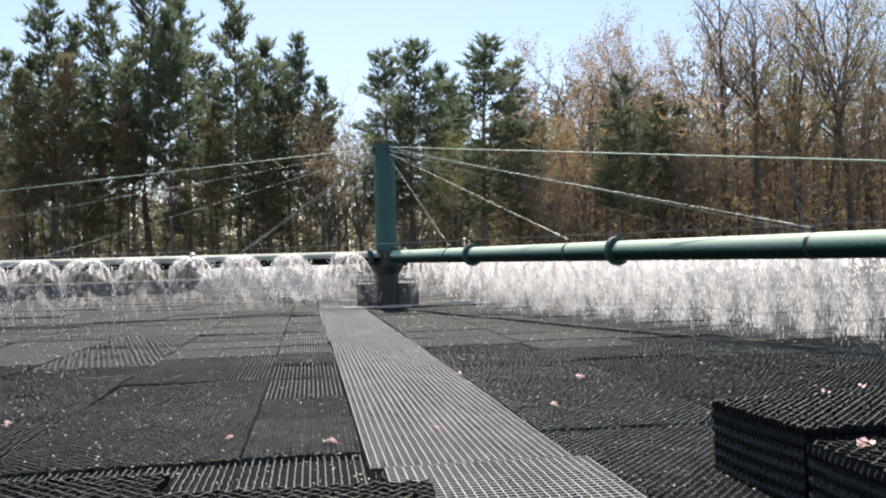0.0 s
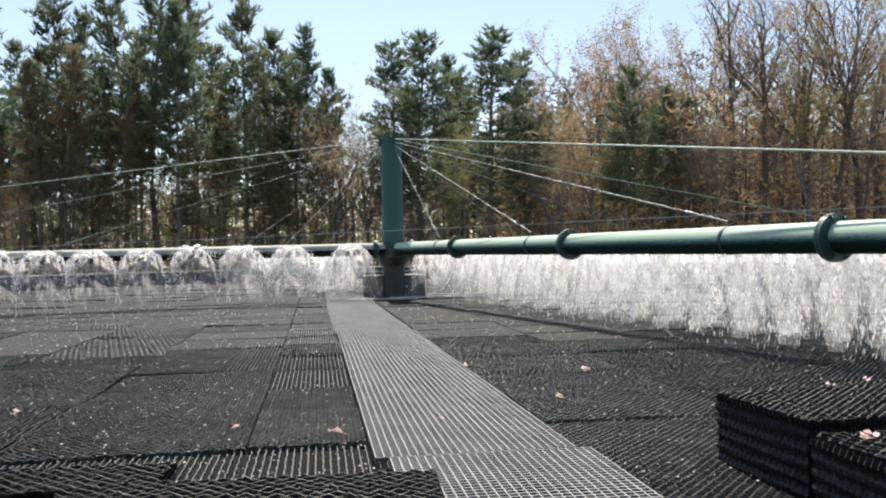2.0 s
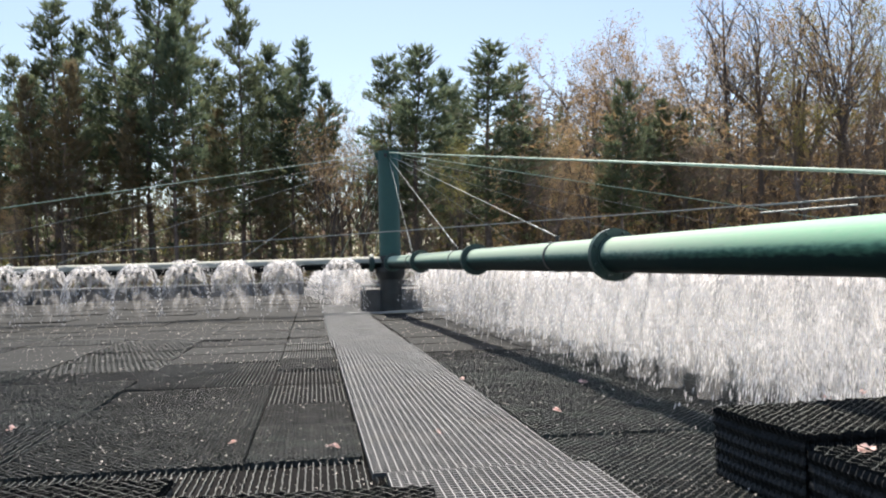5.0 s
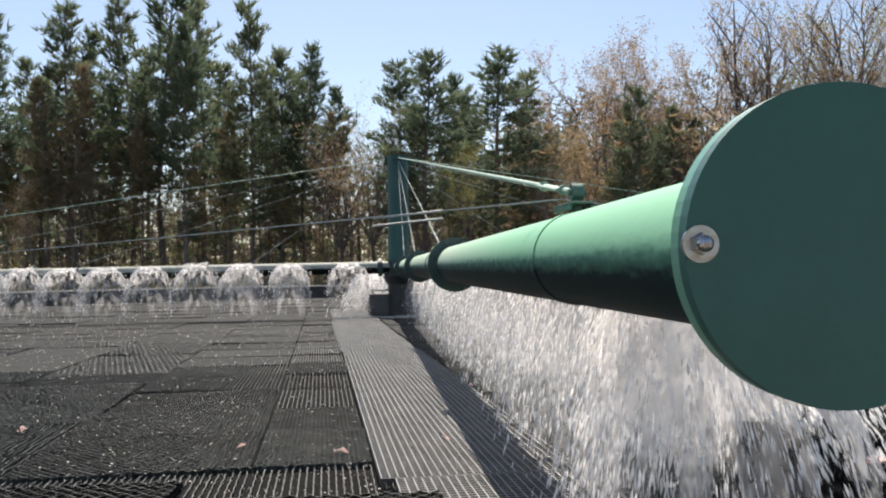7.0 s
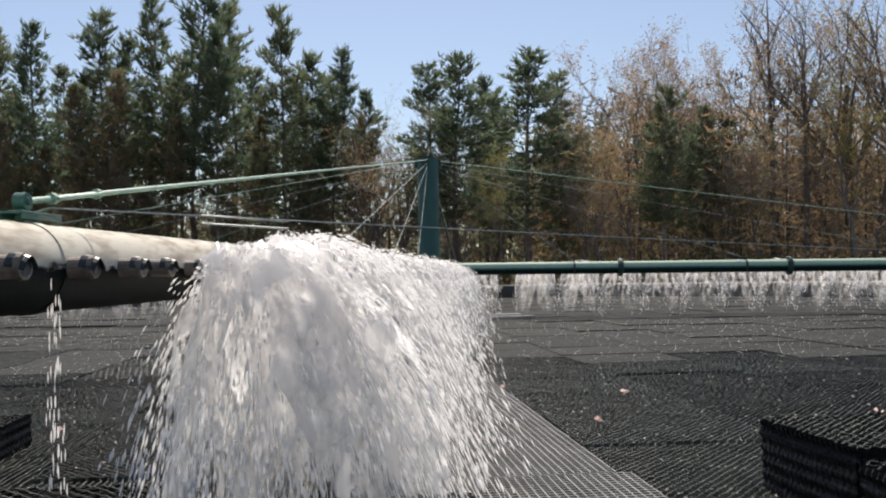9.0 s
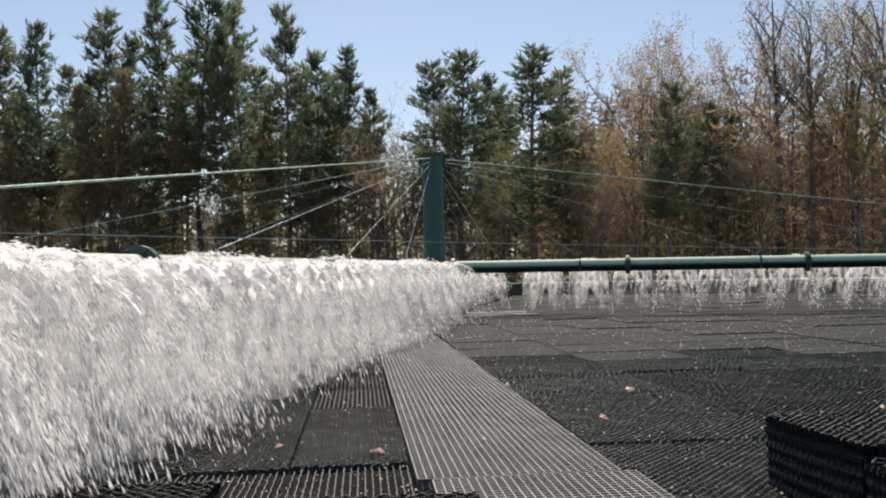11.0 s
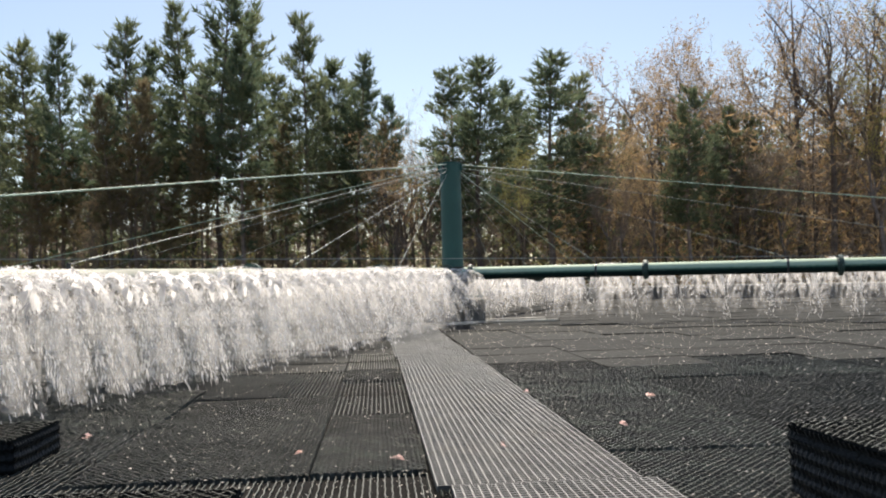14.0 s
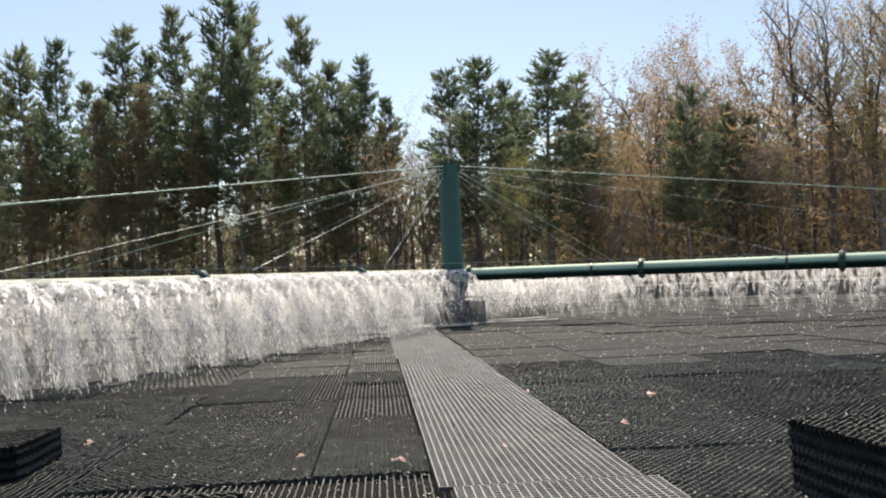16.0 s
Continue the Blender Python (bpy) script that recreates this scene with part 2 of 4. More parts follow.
def foam(name, lo, hi, most, scale=14, stretch=0.3, thins=1.0):
    """A torn sheet of white water, clear where it has parted."""
    m = water(name, 0.6)
    n, l = m.node_tree.nodes, m.node_tree.links
    co, tex, rng = n.new("ShaderNodeTexCoord"), n.new("ShaderNodeTexNoise"), n.new("ShaderNodeMapRange")
    mp = n.new("ShaderNodeMapping")
    mp.inputs["Scale"].default_value = (1, 1, stretch)
    tex.inputs["Scale"].default_value, tex.inputs["Detail"].default_value = scale, 7
    rng.inputs["From Min"].default_value, rng.inputs["From Max"].default_value = lo, hi
    rng.inputs["To Max"].default_value = most
    l.new(co.outputs["Object"], mp.inputs["Vector"])
    l.new(mp.outputs[0], tex.inputs["Vector"])
    l.new(tex.outputs["Fac"], rng.inputs["Value"])
    mixes = [x for x in n if x.type == "MIX_SHADER"]
    # the water spreads out as it falls
    sep, fall, mul = n.new("ShaderNodeSeparateXYZ"), n.new("ShaderNodeMapRange"), n.new("ShaderNodeMath")
    mul.operation = "MULTIPLY"
    fall.inputs["From Min"].default_value, fall.inputs["From Max"].default_value = -0.9, -0.15
    fall.inputs["To Min"].default_value = thins
    l.new(co.outputs["Object"], sep.inputs[0])
    l.new(sep.outputs["Z"], fall.inputs["Value"])
    l.new(fall.outputs[0], mul.inputs[0])
    l.new(rng.outputs[0], mul.inputs[1])
    l.new(mul.outputs[0], mixes[-1].inputs[0])
    bump = n.new("ShaderNodeBump")
    bump.inputs["Strength"].default_value, bump.inputs["Distance"].default_value = 0.7, 0.03
    l.new(tex.outputs["Fac"], bump.inputs["Height"])
    l.new(bump.outputs[0], n["Principled BSDF"].inputs["Normal"])
    return m


FOAM = foam("torn_water_sheet", 0.455, 0.565, 0.96, 8, 0.5)
CORE = foam("dense_falling_water", 0.30, 0.62, 0.62, 13, 0.25, 0.42)
MIST = foam("falling_water", 0.28, 0.80, 0.34, 7, 0.35, 0.75)
THIN_FOAM = foam("thin_water_sheet", 0.40, 0.66, 0.52, 12, 0.3, 0.12)


# ---- mesh helpers ----
def part(name, bm, mat, parent=None, label="", m=None, smooth=False):
    if isinstance(bm, bpy.types.Mesh):
        me = bm
    else:
        me = bpy.data.meshes.new(name)
        bm.to_mesh(me)
        bm.free()
        if smooth:
            me.shade_smooth()
    if mat and not me.materials:
        me.materials.append(mat)
    ob = new(name, me)
    ob.parent = parent
    if m is not None:
        ob.matrix_basis = m
    if label:
        ob["label"] = label
    return ob


def mesh_of(name, verts, faces, mat, smooth=False):
    me = bpy.data.meshes.new(name)
    me.from_pydata([tuple(v) for v in verts], [], [tuple(f) for f in faces])
    me.materials.append(mat)
    if smooth:
        me.shade_smooth()
    return me


def box(bm, x0, x1, y0, y1, z0, z1, bevel=0.0):
    r = bmesh.ops.create_cube(bm, size=1, matrix=Matrix.Translation(((x0 + x1) / 2, (y0 + y1) / 2, (z0 + z1) / 2)) @ Matrix.Diagonal((x1 - x0, y1 - y0, z1 - z0, 1)))
    if bevel:
        edges = list({e for v in r["verts"] for e in v.link_edges})
        bmesh.ops.bevel(bm, geom=edges, offset=bevel, segments=2, affect="EDGES", profile=0.5)
    return bm


def rod(bm, a, b, r0, r1=None, sides=12, caps=True):
    a, b = Vector(a), Vector(b)
    d = b - a
    m = Matrix.Translation((a + b) / 2) @ d.to_track_quat("Z", "Y").to_matrix().to_4x4()
    bmesh.ops.create_cone(bm, cap_ends=caps, segments=sides, radius1=r0, radius2=r0 if r1 is None else r1, depth=d.length, matrix=m)
    return bm


def thing(name, label, category, m=None, group="", kind=""):
    ob = tagged(new(name), label, category, group, kind)
    ob.empty_display_size = 0.2
    if m is not None:
        ob.matrix_basis = m
    return ob


# ---- ground ----
def hill(x, y):
    """Height of the land outside the tank."""
    r = math.hypot(x, y)
    z = -1.3
    if r > 26:
        z += 0.6 * noise.noise(Vector((x * 0.03, y * 0.03, 0.0)))
    up = max(0.0, min(1.0, (y - 26) / 45)) * max(0.0, min(1.0, (x + 4) / 30))
    return z + 7.0 * up * up * (3 - 2 * up)


def make_ground():
    xs = [-3000, -800, -300, *range(-140, 141, 7), 300, 800, 3000]
    ys = [-3000, -800, -200, *range(-60, 161, 7), 300, 800, 3000]
    verts = [(x, y, hill(max(-140, min(140, x)), max(-60, min(150, y)))) for y in ys for x in xs]
    w = len(xs)
    faces = [(j * w + i, j * w + i + 1, j * w + w + i + 1, j * w + w + i) for j in range(len(ys) - 1) for i in range(w - 1)]
    ob = new("ground", mesh_of("ground", verts, faces, GROUND, True))
    tagged(ob, "brown leaf litter and thin grass under the trees", "ground", kind="structure")


make_ground()

# ---- the tank ----
R_IN, R_OUT, WALL_TOP = 17.85, 18.2, 0.47


def ring(name, r0, r1, z0, z1, mat, seg=128):
    verts, faces = [], []
    for i in range(seg):
        a = 2 * math.pi * i / seg
        for r, z in ((r0, z0), (r0, z1 - 0.02), (r0 + 0.02, z1), (r1 - 0.02, z1), (r1, z1 - 0.02), (r1, z0)):
            verts.append((r * math.cos(a), r * math.sin(a), z))
    for i in range(seg):
        j = (i + 1) % seg
        for k in range(6):
            faces.append((i * 6 + k, i * 6 + (k + 1) % 6, j * 6 + (k + 1) % 6, j * 6 + k))
    return mesh_of(name, verts, faces, mat)


wall = new("wall_tank", ring("wall_tank", R_IN, R_OUT, -2.4, WALL_TOP, RIM))
tagged(wall, "dark stained round concrete wall of the filter tank", "tank wall", kind="structure")

coping = new("coping", ring("coping", R_IN - 0.035, R_OUT + 0.03, WALL_TOP, WALL_TOP + 0.045, COPING))
tagged(coping, "pale worn concrete coping round the tank's rim", "coping", kind="structure")

# media grid, turned with the walkway
PHI = 0.0933
GO = Vector((-0.0575, -15.18, 0))
GM = Matrix.Translation(GO) @ Matrix.Rotation(PHI, 4, "Z")  # local x across the walkway, y along it


def zigzag_panel(name, w, d, depth, pitch, half, mat, swing=0.96, lip=0.0022, inside=None):
    """Upright zigzag plastic sheets standing side by side, w across and d along, top at z = 0; neighbours meet at their bends."""
    verts, faces = [], []
    rng = random.Random(5)
    n = max(2, round(d / half))
    sheets = max(2, round(w / pitch))
    for s in range(sheets):
        x0 = -w / 2 + (s + 0.5) * w / sheets
        base = len(verts)
        for i in range(n + 1):
            x = x0 + (0.5 if (i + s) % 2 else -0.5) * pitch * swing
            y = -d / 2 + d * i / n
            zz = rng.uniform(-0.006, 0.002)
            verts += [(x - lip, y, zz), (x + lip, y, zz), (x, y, -depth)]
        for i in range(n):
            p, q = base + 3 * i, base + 3 * i + 3
            faces += [(p, p + 1, q + 1, q), (p, q, q + 2, p + 2)]
    me = mesh_of(name, verts, faces, mat)
    # walls get the blacker colour, which paints in the shade of deep cells
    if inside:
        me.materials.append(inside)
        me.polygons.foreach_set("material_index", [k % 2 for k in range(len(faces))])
    return me


def slab(verts, faces, m, w, d, z, rng):
    """A media module seen from afar: a low bevelled slab."""
    b, base = 0.012, len(verts)
    tilt = [rng.uniform(-0.006, 0.006) for _ in range(4)]
    for k, (sx, sy) in enumerate(((-1, -1), (1, -1), (1, 1), (-1, 1))):
        verts.append(m @ Vector((sx * (w / 2 - 0.004), sy * (d / 2 - 0.004), -0.14)))
    for k, (sx, sy) in enumerate(((-1, -1), (1, -1), (1, 1), (-1, 1))):
        verts.append(m @ Vector((sx * (w / 2 - 0.004), sy * (d / 2 - 0.004), z - b + tilt[k])))
    for k, (sx, sy) in enumerate(((-1, -1), (1, -1), (1, 1), (-1, 1))):
        verts.append(m @ Vector((sx * (w / 2 - b), sy * (d / 2 - b), z + tilt[k])))
    for k in range(4):
        j = (k + 1) % 4
        faces += [(base + k, base + j, base + 4 + j, base + 4 + k), (base + 4 + k, base + 4 + j, base + 8 + j, base + 8 + k)]
    faces.append((base + 8, base + 9, base + 10, base + 11))


def make_media():
    rng = random.Random(11)
    bed = bmesh.new()
    bmesh.ops.create_cone(bed, cap_ends=True, segments=128, radius1=R_IN - 0.01, radius2=R_IN - 0.01, depth=0.3, matrix=Matrix.Translation((0, 0, -0.185)))
    floor = part("floor", bed, BED)
    tagged(floor, "black plastic filter media filling the tank to a flat top", "filter bed", kind="structure")
    columns = [(-0.6, 0.0, 0.9), (0.0, 0.98, 0.4)]
    w = -0.6
    while w > -19:
        columns.append((w - 1.2, w, 0.9 if len(columns) % 3 else 0.5))
        w -= 1.2
    w = 0.98
    while w < 19:
        columns.append((w, w + 1.2, 0.16 + 0.15 * (len(columns) % 2)))
        w += 1.2
    meshes = {}
    verts, faces = [], []
    for w0, w1, off in columns:
        for k in range(-4, 36):
            s = off + k
            c = GM @ Vector(((w0 + w1) / 2, s + 0.5, 0))
            if math.hypot(c.x, c.y) > R_IN - 0.68:
                continue
            m = Matrix.Translation(c) @ Matrix.Rotation(PHI + rng.uniform(-0.008, 0.008), 4, "Z")
            z = rng.uniform(-0.02, 0.003)
            if s < 5.2 and -5.5 < w0 < 5.5:
                ridged = w0 < 0.5 and rng.random() < 0.5
                key = (round(w1 - w0, 2), ridged)
                if key not in meshes:
                    if not ridged:
                        meshes[key] = zigzag_panel("media_module", key[0] - 0.012, 0.985, 0.04, 0.026, 0.027, MEDIA, lip=0.0017)
                    else:
                        meshes[key] = zigzag_panel("media_module", key[0] - 0.012, 0.985, 0.04, 0.034, 0.06, MEDIA, swing=0.14, lip=0.0021)
                part("media_module", meshes[key], None, floor, m=m @ pose(0, 0, z, rng.uniform(-0.4, 0.4), rng.uniform(-0.4, 0.4)))
            elif s < 10.5 and math.hypot(c.x, c.y) < 15 and -9 < w0 < 0.5 and rng.random() < 0.6:
                key = -round(w1 - w0, 2)
                if key not in meshes:
                    meshes[key] = zigzag_panel("media_module", -key - 0.012, 0.985, 0.04, 0.030, 0.12, MEDIA, swing=0.45, lip=0.0042)
                part("media_module", meshes[key], None, floor, m=m @ pose(0, 0, z, rng.uniform(-0.4, 0.4), rng.uniform(-0.4, 0.4)))
            else:
                slab(verts, faces, m, w1 - w0, 1.0, z, rng)
    far = part("outer_media", mesh_of("outer_media", verts, faces, MEDIA_FAR), None, floor)
    tagged(far, kind="stuff")


make_media()


def media_block(x, y, top, w, d, height, turn, label, cell=0.036):
    """A loose block of cross-flow media: zigzag sheets with ridged outer faces."""
    ob = thing("media_block", label, "filter media", Matrix.Translation((x, y, 0)) @ Matrix.Rotation(radians(turn), 4, "Z"), "loose media blocks")
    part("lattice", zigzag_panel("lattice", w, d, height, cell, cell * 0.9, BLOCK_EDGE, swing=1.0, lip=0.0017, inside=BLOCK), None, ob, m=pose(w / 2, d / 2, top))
    tagged(ob.children[0], kind="stuff")
    bm = bmesh.new()
    rng = random.Random(int(x * 100))
    # rippled outer skin
    n = 32
    for side in range(4):
        length = w if side % 2 == 0 else d
        k = max(3, int(length / 0.0113))
        rows = []
        for j in range(n + 1):
            row = []
            for i in range(k + 1):
                u = length * i / k
                z = top - 0.012 - (height - 0.012) * j / n
                o = (0.002 + 0.007 * (j < 5)) * math.sin(u / 0.017 * math.pi + 0.25 * j) + 0.006 * math.sin(z * 114 + 0.7 * math.sin(u * 7)) + rng.uniform(-0.0015, 0.0015)
                p = {0: (u, -o, z), 1: (w + o, u, z), 2: (w - u, d + o, z), 3: (-o, d - u, z)}[side]
                row.append(bm.verts.new(p))
            rows.append(row)
        for j in range(n):
            for i in range(k):
                bm.faces.new((rows[j][i], rows[j][i + 1], rows[j + 1][i + 1], rows[j + 1][i]))
    part("ridged_side", bm, BLOCK, ob)
    return ob


media_block(1.50, -15.55, 0.30, 1.3, 0.66, 0.42, 7, "black corrugated plastic media block raised above the bed", 0.024)
media_block(1.53, -16.2, 0.265, 1.2, 0.6, 0.4, 4, "black plastic mesh media block with open diamond cells")
media_block(-2.02, -15.35, 0.08, 1.1, 0.40, 0.2, 3, "low black plastic mesh block at the edge of the bed")
media_block(-1.22, -15.75, 0.10, 1.38, 0.45, 0.22, 2, "low black mesh block lying across the walkway's end")
media_block(-3.53, -14.2, 0.17, 1.2, 0.6, 0.3, 4, "black ridged media block standing proud of the bed")


# ---- walkway ----
def grating_panel(s0, s1, shift, turn):
    ob = thing("grating_panel", "grey square-mesh fibreglass grating laid on the media", "grating",
               GM @ pose(shift, s0, 0.012, 0, 0, turn), "walkway gratings")
    W, L, p, b = 0.914, s1 - s0 - 0.015, 0.0381, 0.0027
    v, f = [], []

    def bar(x0, x1, y0, y1, z0, z1):
        k = len(v)
        v.extend([(x0, y0, z0), (x1, y0, z0), (x1, y1, z0), (x0, y1, z0), (x0, y0, z1), (x1, y0, z1), (x1, y1, z1), (x0, y1, z1)])
        f.extend([(k + 4, k + 5, k + 6, k + 7), (k, k + 1, k + 5, k + 4), (k + 1, k + 2, k + 6, k + 5), (k + 2, k + 3, k + 7, k + 6), (k + 3, k, k + 4, k + 7)])
    for i in range(25):
        bar(i * p - b, i * p + b, 0, L, 0, 0.0285)
    tagged(part("bearing_grid", mesh_of("bearing_grid", v, f, GRATE), None, ob), kind="stuff")
    v, f = [], []
    for j in range(int(L / p) + 1):
        bar(0, W, j * p, j * p + 3 * b, 0.012, 0.0286)
    tagged(part("cross_grid", mesh_of("cross_grid", v, f, GRATE), None, ob), kind="stuff")
    # paler strips laid on the bars: their sunlit tops put into the colour
    v, f = [], []
    for i in range(25):
        bar(i * p - b, i * p + b, 0, L, 0.0285, 0.0302)
    for j in range(int(L / p) + 1):
        bar(0, W, j * p, j * p + 3 * b, 0.0286, 0.0301)
    tagged(part("grit_tread", mesh_of("grit_tread", v, f, GRATE_LIT), None, ob, "pale sunlit tops of the bars"), kind="stuff")


grating_panel(-1.9, 0.375, 0.05, -0.3)
grating_panel(0.375, 6.75, 0.0, 0.0)
grating_panel(6.75, 12.9, -0.03, 0.15)
grating_panel(12.9, 18.9, -0.02, 0.0)


# ---- fallen petals and bits ----
def flake(v, f, x, y, z, size, rng):
    k = len(v)
    t = rng.uniform(0, 6.28)
    c, s = math.cos(t) * size, math.sin(t) * size
    r = rng.uniform(0.4, 0.8)
    up = rng.uniform(0.3, 1.0) * size
    v.extend(((x - c, y - s, z), (x + s * r, y - c * r, z + up), (x + c, y + s, z + up * 0.5), (x - s * r, y + c * r, z + up * 0.2)))
    f.append((k, k + 1, k + 2, k + 3))


def make_litter():
    rng = random.Random(3)
    v, f = [], []
    while len(f) < 10000:
        d = 2.8 + 14 * rng.random() ** 1.3
        x, y = rng.uniform(-0.6, 0.6) * d, -18.53 + d
        if math.hypot(x, y) > R_IN - 0.3 or abs(x) < 1.6 and y < -15.3:
            continue
        flake(v, f, x, y, 0.006, rng.choice((0.002, 0.003, 0.003, 0.004, 0.005, 0.008)) * (0.6 + 0.11 * d), rng)
    ob = new("petal_litter", mesh_of("petal_litter", v, f, PETAL))
    tagged(ob, "pale fallen petals and bud scales strewn over the media", "litter", kind="stuff")
    for x, y, z, size in ((-0.88, -13.86, 0.0, 0.022), (-0.32, -14.07, 0.0, 0.022), (2.18, -14.75, 0.3, 0.02), (1.62, -15.75, 0.27, 0.022), (0.25, -14.0, 0.045, 0.015), (-0.05, -13.4, 0.0, 0.018), (1.95, -14.85, 0.3, 0.016), (-2.35, -13.2, 0.0, 0.025),
                       (-1.75, -15.2, 0.085, 0.03), (1.05, -13.2, 0.0, 0.03), (0.55, -11.9, 0.045, 0.02), (1.5, -12.0, 0.0, 0.035)):
        v, f = [], []
        for k in range(6):
            flake(v, f, x + rng.gauss(0, 0.5) * size, y + rng.gauss(0, 0.5) * size, z + 0.004 + 0.003 * k, size * rng.uniform(0.6, 1.0), rng)
        ob = new("blossom", mesh_of("blossom", v, f, BLOSSOM))
        tagged(ob, "pink-white fallen blossom lying on the black media", "blossom", "fallen blossoms")


make_litter()


# ---- central pier ----
def make_pier():
    ob = thing("pier", "stained square concrete pier under the central column", "pier", pose(0, 0.25, 0, 0, 0, 3))
    part("block", box(bmesh.new(), -0.68, 0.68, -0.28, 0.7, -0.12, 0.52, 0.03), CONCRETE, ob)
    bm = bmesh.new()
    rod(bm, (-0.66, -0.3, 0.60), (0.66, -0.3, 0.60), 0.018)
    for x in (-0.6, 0.6):
        rod(bm, (x, -0.3, 0.5), (x, -0.3, 0.62), 0.02)
    part("rail", bm, GALV, ob)
    for k, (x, y, l, t) in enumerate(((1.35, 0.9, 1.5, 4), (1.1, -0.1, 2.4, 4), (-0.25, -0.62, 1.5, 2))):
        b = tagged(new("timber_board"), "weathered pale board lying flat beside the pier", "board", "boards by the pier")
        b.matrix_basis = pose(x, y, 0.0, 0, 0, t)
        part("plank", box(bmesh.new(), -l / 2, l / 2, -0.09, 0.09, 0.006, 0.045, 0.006), BOARD, b)


make_pier()

# ---- rotary distributor ----
AXIS_Z, SLOPE, R_PIPE, R_FLANGE, R_TIP = 1.097, -0.0071, 0.134, 0.2, 17.51
DRIFT = 0.42  # the water leaves the plates with some of the jet's speed
NOZZLES = [1.1, 2.35, 3.35, 4.3, 5.25, 6.15, 7.0, 7.8, 8.55, 9.25, 9.95, 10.6, 11.25, 11.85, 12.4, 12.95, 13.45, 13.9, 14.35, 14.75, 15.15, 15.5]


def droplets(name, count, size, seed, spread=0.64, rise=0.9, drop=1.03, reach=0.45, late=0.8):
    """White drops flung off a deflector plate in all directions, falling in arcs to the bed. Origin at the plate."""
    g = np.random.default_rng(seed)
    fall = (rise + math.sqrt(rise * rise + 2 * 9.8 * drop)) / 9.8
    t = fall * g.uniform(0.02, 1.0, count) ** late
    az = g.uniform(0, 2 * math.pi, count)
    ropes = g.uniform(0, 2 * math.pi, 30)
    bound = g.random(count) < 0.45  # most drops travel in ropes, the rest is loose
    az = np.where(bound, ropes[g.integers(0, 30, count)] + g.normal(0, 0.035, count), az)
    beats = fall * g.uniform(0.1, 1.0, 46) ** (late + 0.2)
    t = np.where(g.random(count) < 0.4, np.clip(beats[g.integers(0, 46, count)] + g.normal(0, 0.012, count), 0.01, fall), t)
    v = spread / fall * g.normal(1.0, 0.11, count) * (1 + 0.08 * np.sin(az * 5 + seed))
    vz = rise * g.normal(1.0, 0.11, count)
    scatter = g.normal(0, 0.022, (count, 3)) * (t / fall)[:, None]
    out = DRIFT * g.normal(1.0, 0.3, count)
    south = np.where(np.sin(az) < 0, 0.86, 1.0)  # less is thrown back under the pipe
    pos = np.stack([np.cos(az) * v * t, (np.sin(az) * v * south + out) * t, vz * t - 4.9 * t * t], 1) + scatter
    vel = np.stack([np.cos(az) * v, np.sin(az) * v + out, vz - 9.8 * t], 1)
    # where it meets the next bell the water piles up into a rope that falls between them
    over = np.abs(pos[:, 0]) > reach
    pos[:, 0] = np.where(over, np.sign(pos[:, 0]) * (reach + g.normal(0, 0.03, count)), pos[:, 0])
    pos[:, 1] = np.where(over, 0.55 * pos[:, 1] + 0.45 * (DRIFT + 0.5) * t, pos[:, 1])
    vel[:, 0] = np.where(over, 0.0, vel[:, 0])
    sp = np.linalg.norm(vel, axis=1)
    d = vel / sp[:, None]
    side = np.cross(d, np.array([0.31, 0.77, 0.55]))
    side /= np.linalg.norm(side, axis=1)[:, None]
    up = np.cross(d, side)
    r = size * g.uniform(0.45, 1.35, count) * np.where(g.random(count) < 0.05, 2.0, 1.0)
    half = (sp * 0.0075 * g.uniform(0.4, 1.2, count) + r)
    a = pos + d * half[:, None]
    b = pos - d * half[:, None]
    rings = [pos + r[:, None] * (math.cos(k) * side + math.sin(k) * up) for k in (0, 2.094, 4.189)]
    verts = np.stack([a, b, *rings], 1).reshape(-1, 3)
    tri = np.array([(0, 2, 3), (0, 3, 4), (0, 4, 2), (1, 3, 2), (1, 4, 3), (1, 2, 4)])
    faces = (tri[None] + 5 * np.arange(count)[:, None, None]).reshape(-1, 3)
    me = bpy.data.meshes.new(name)
    me.from_pydata(verts.tolist(), [], faces.tolist())
    me.materials.append(WATER)
    return me


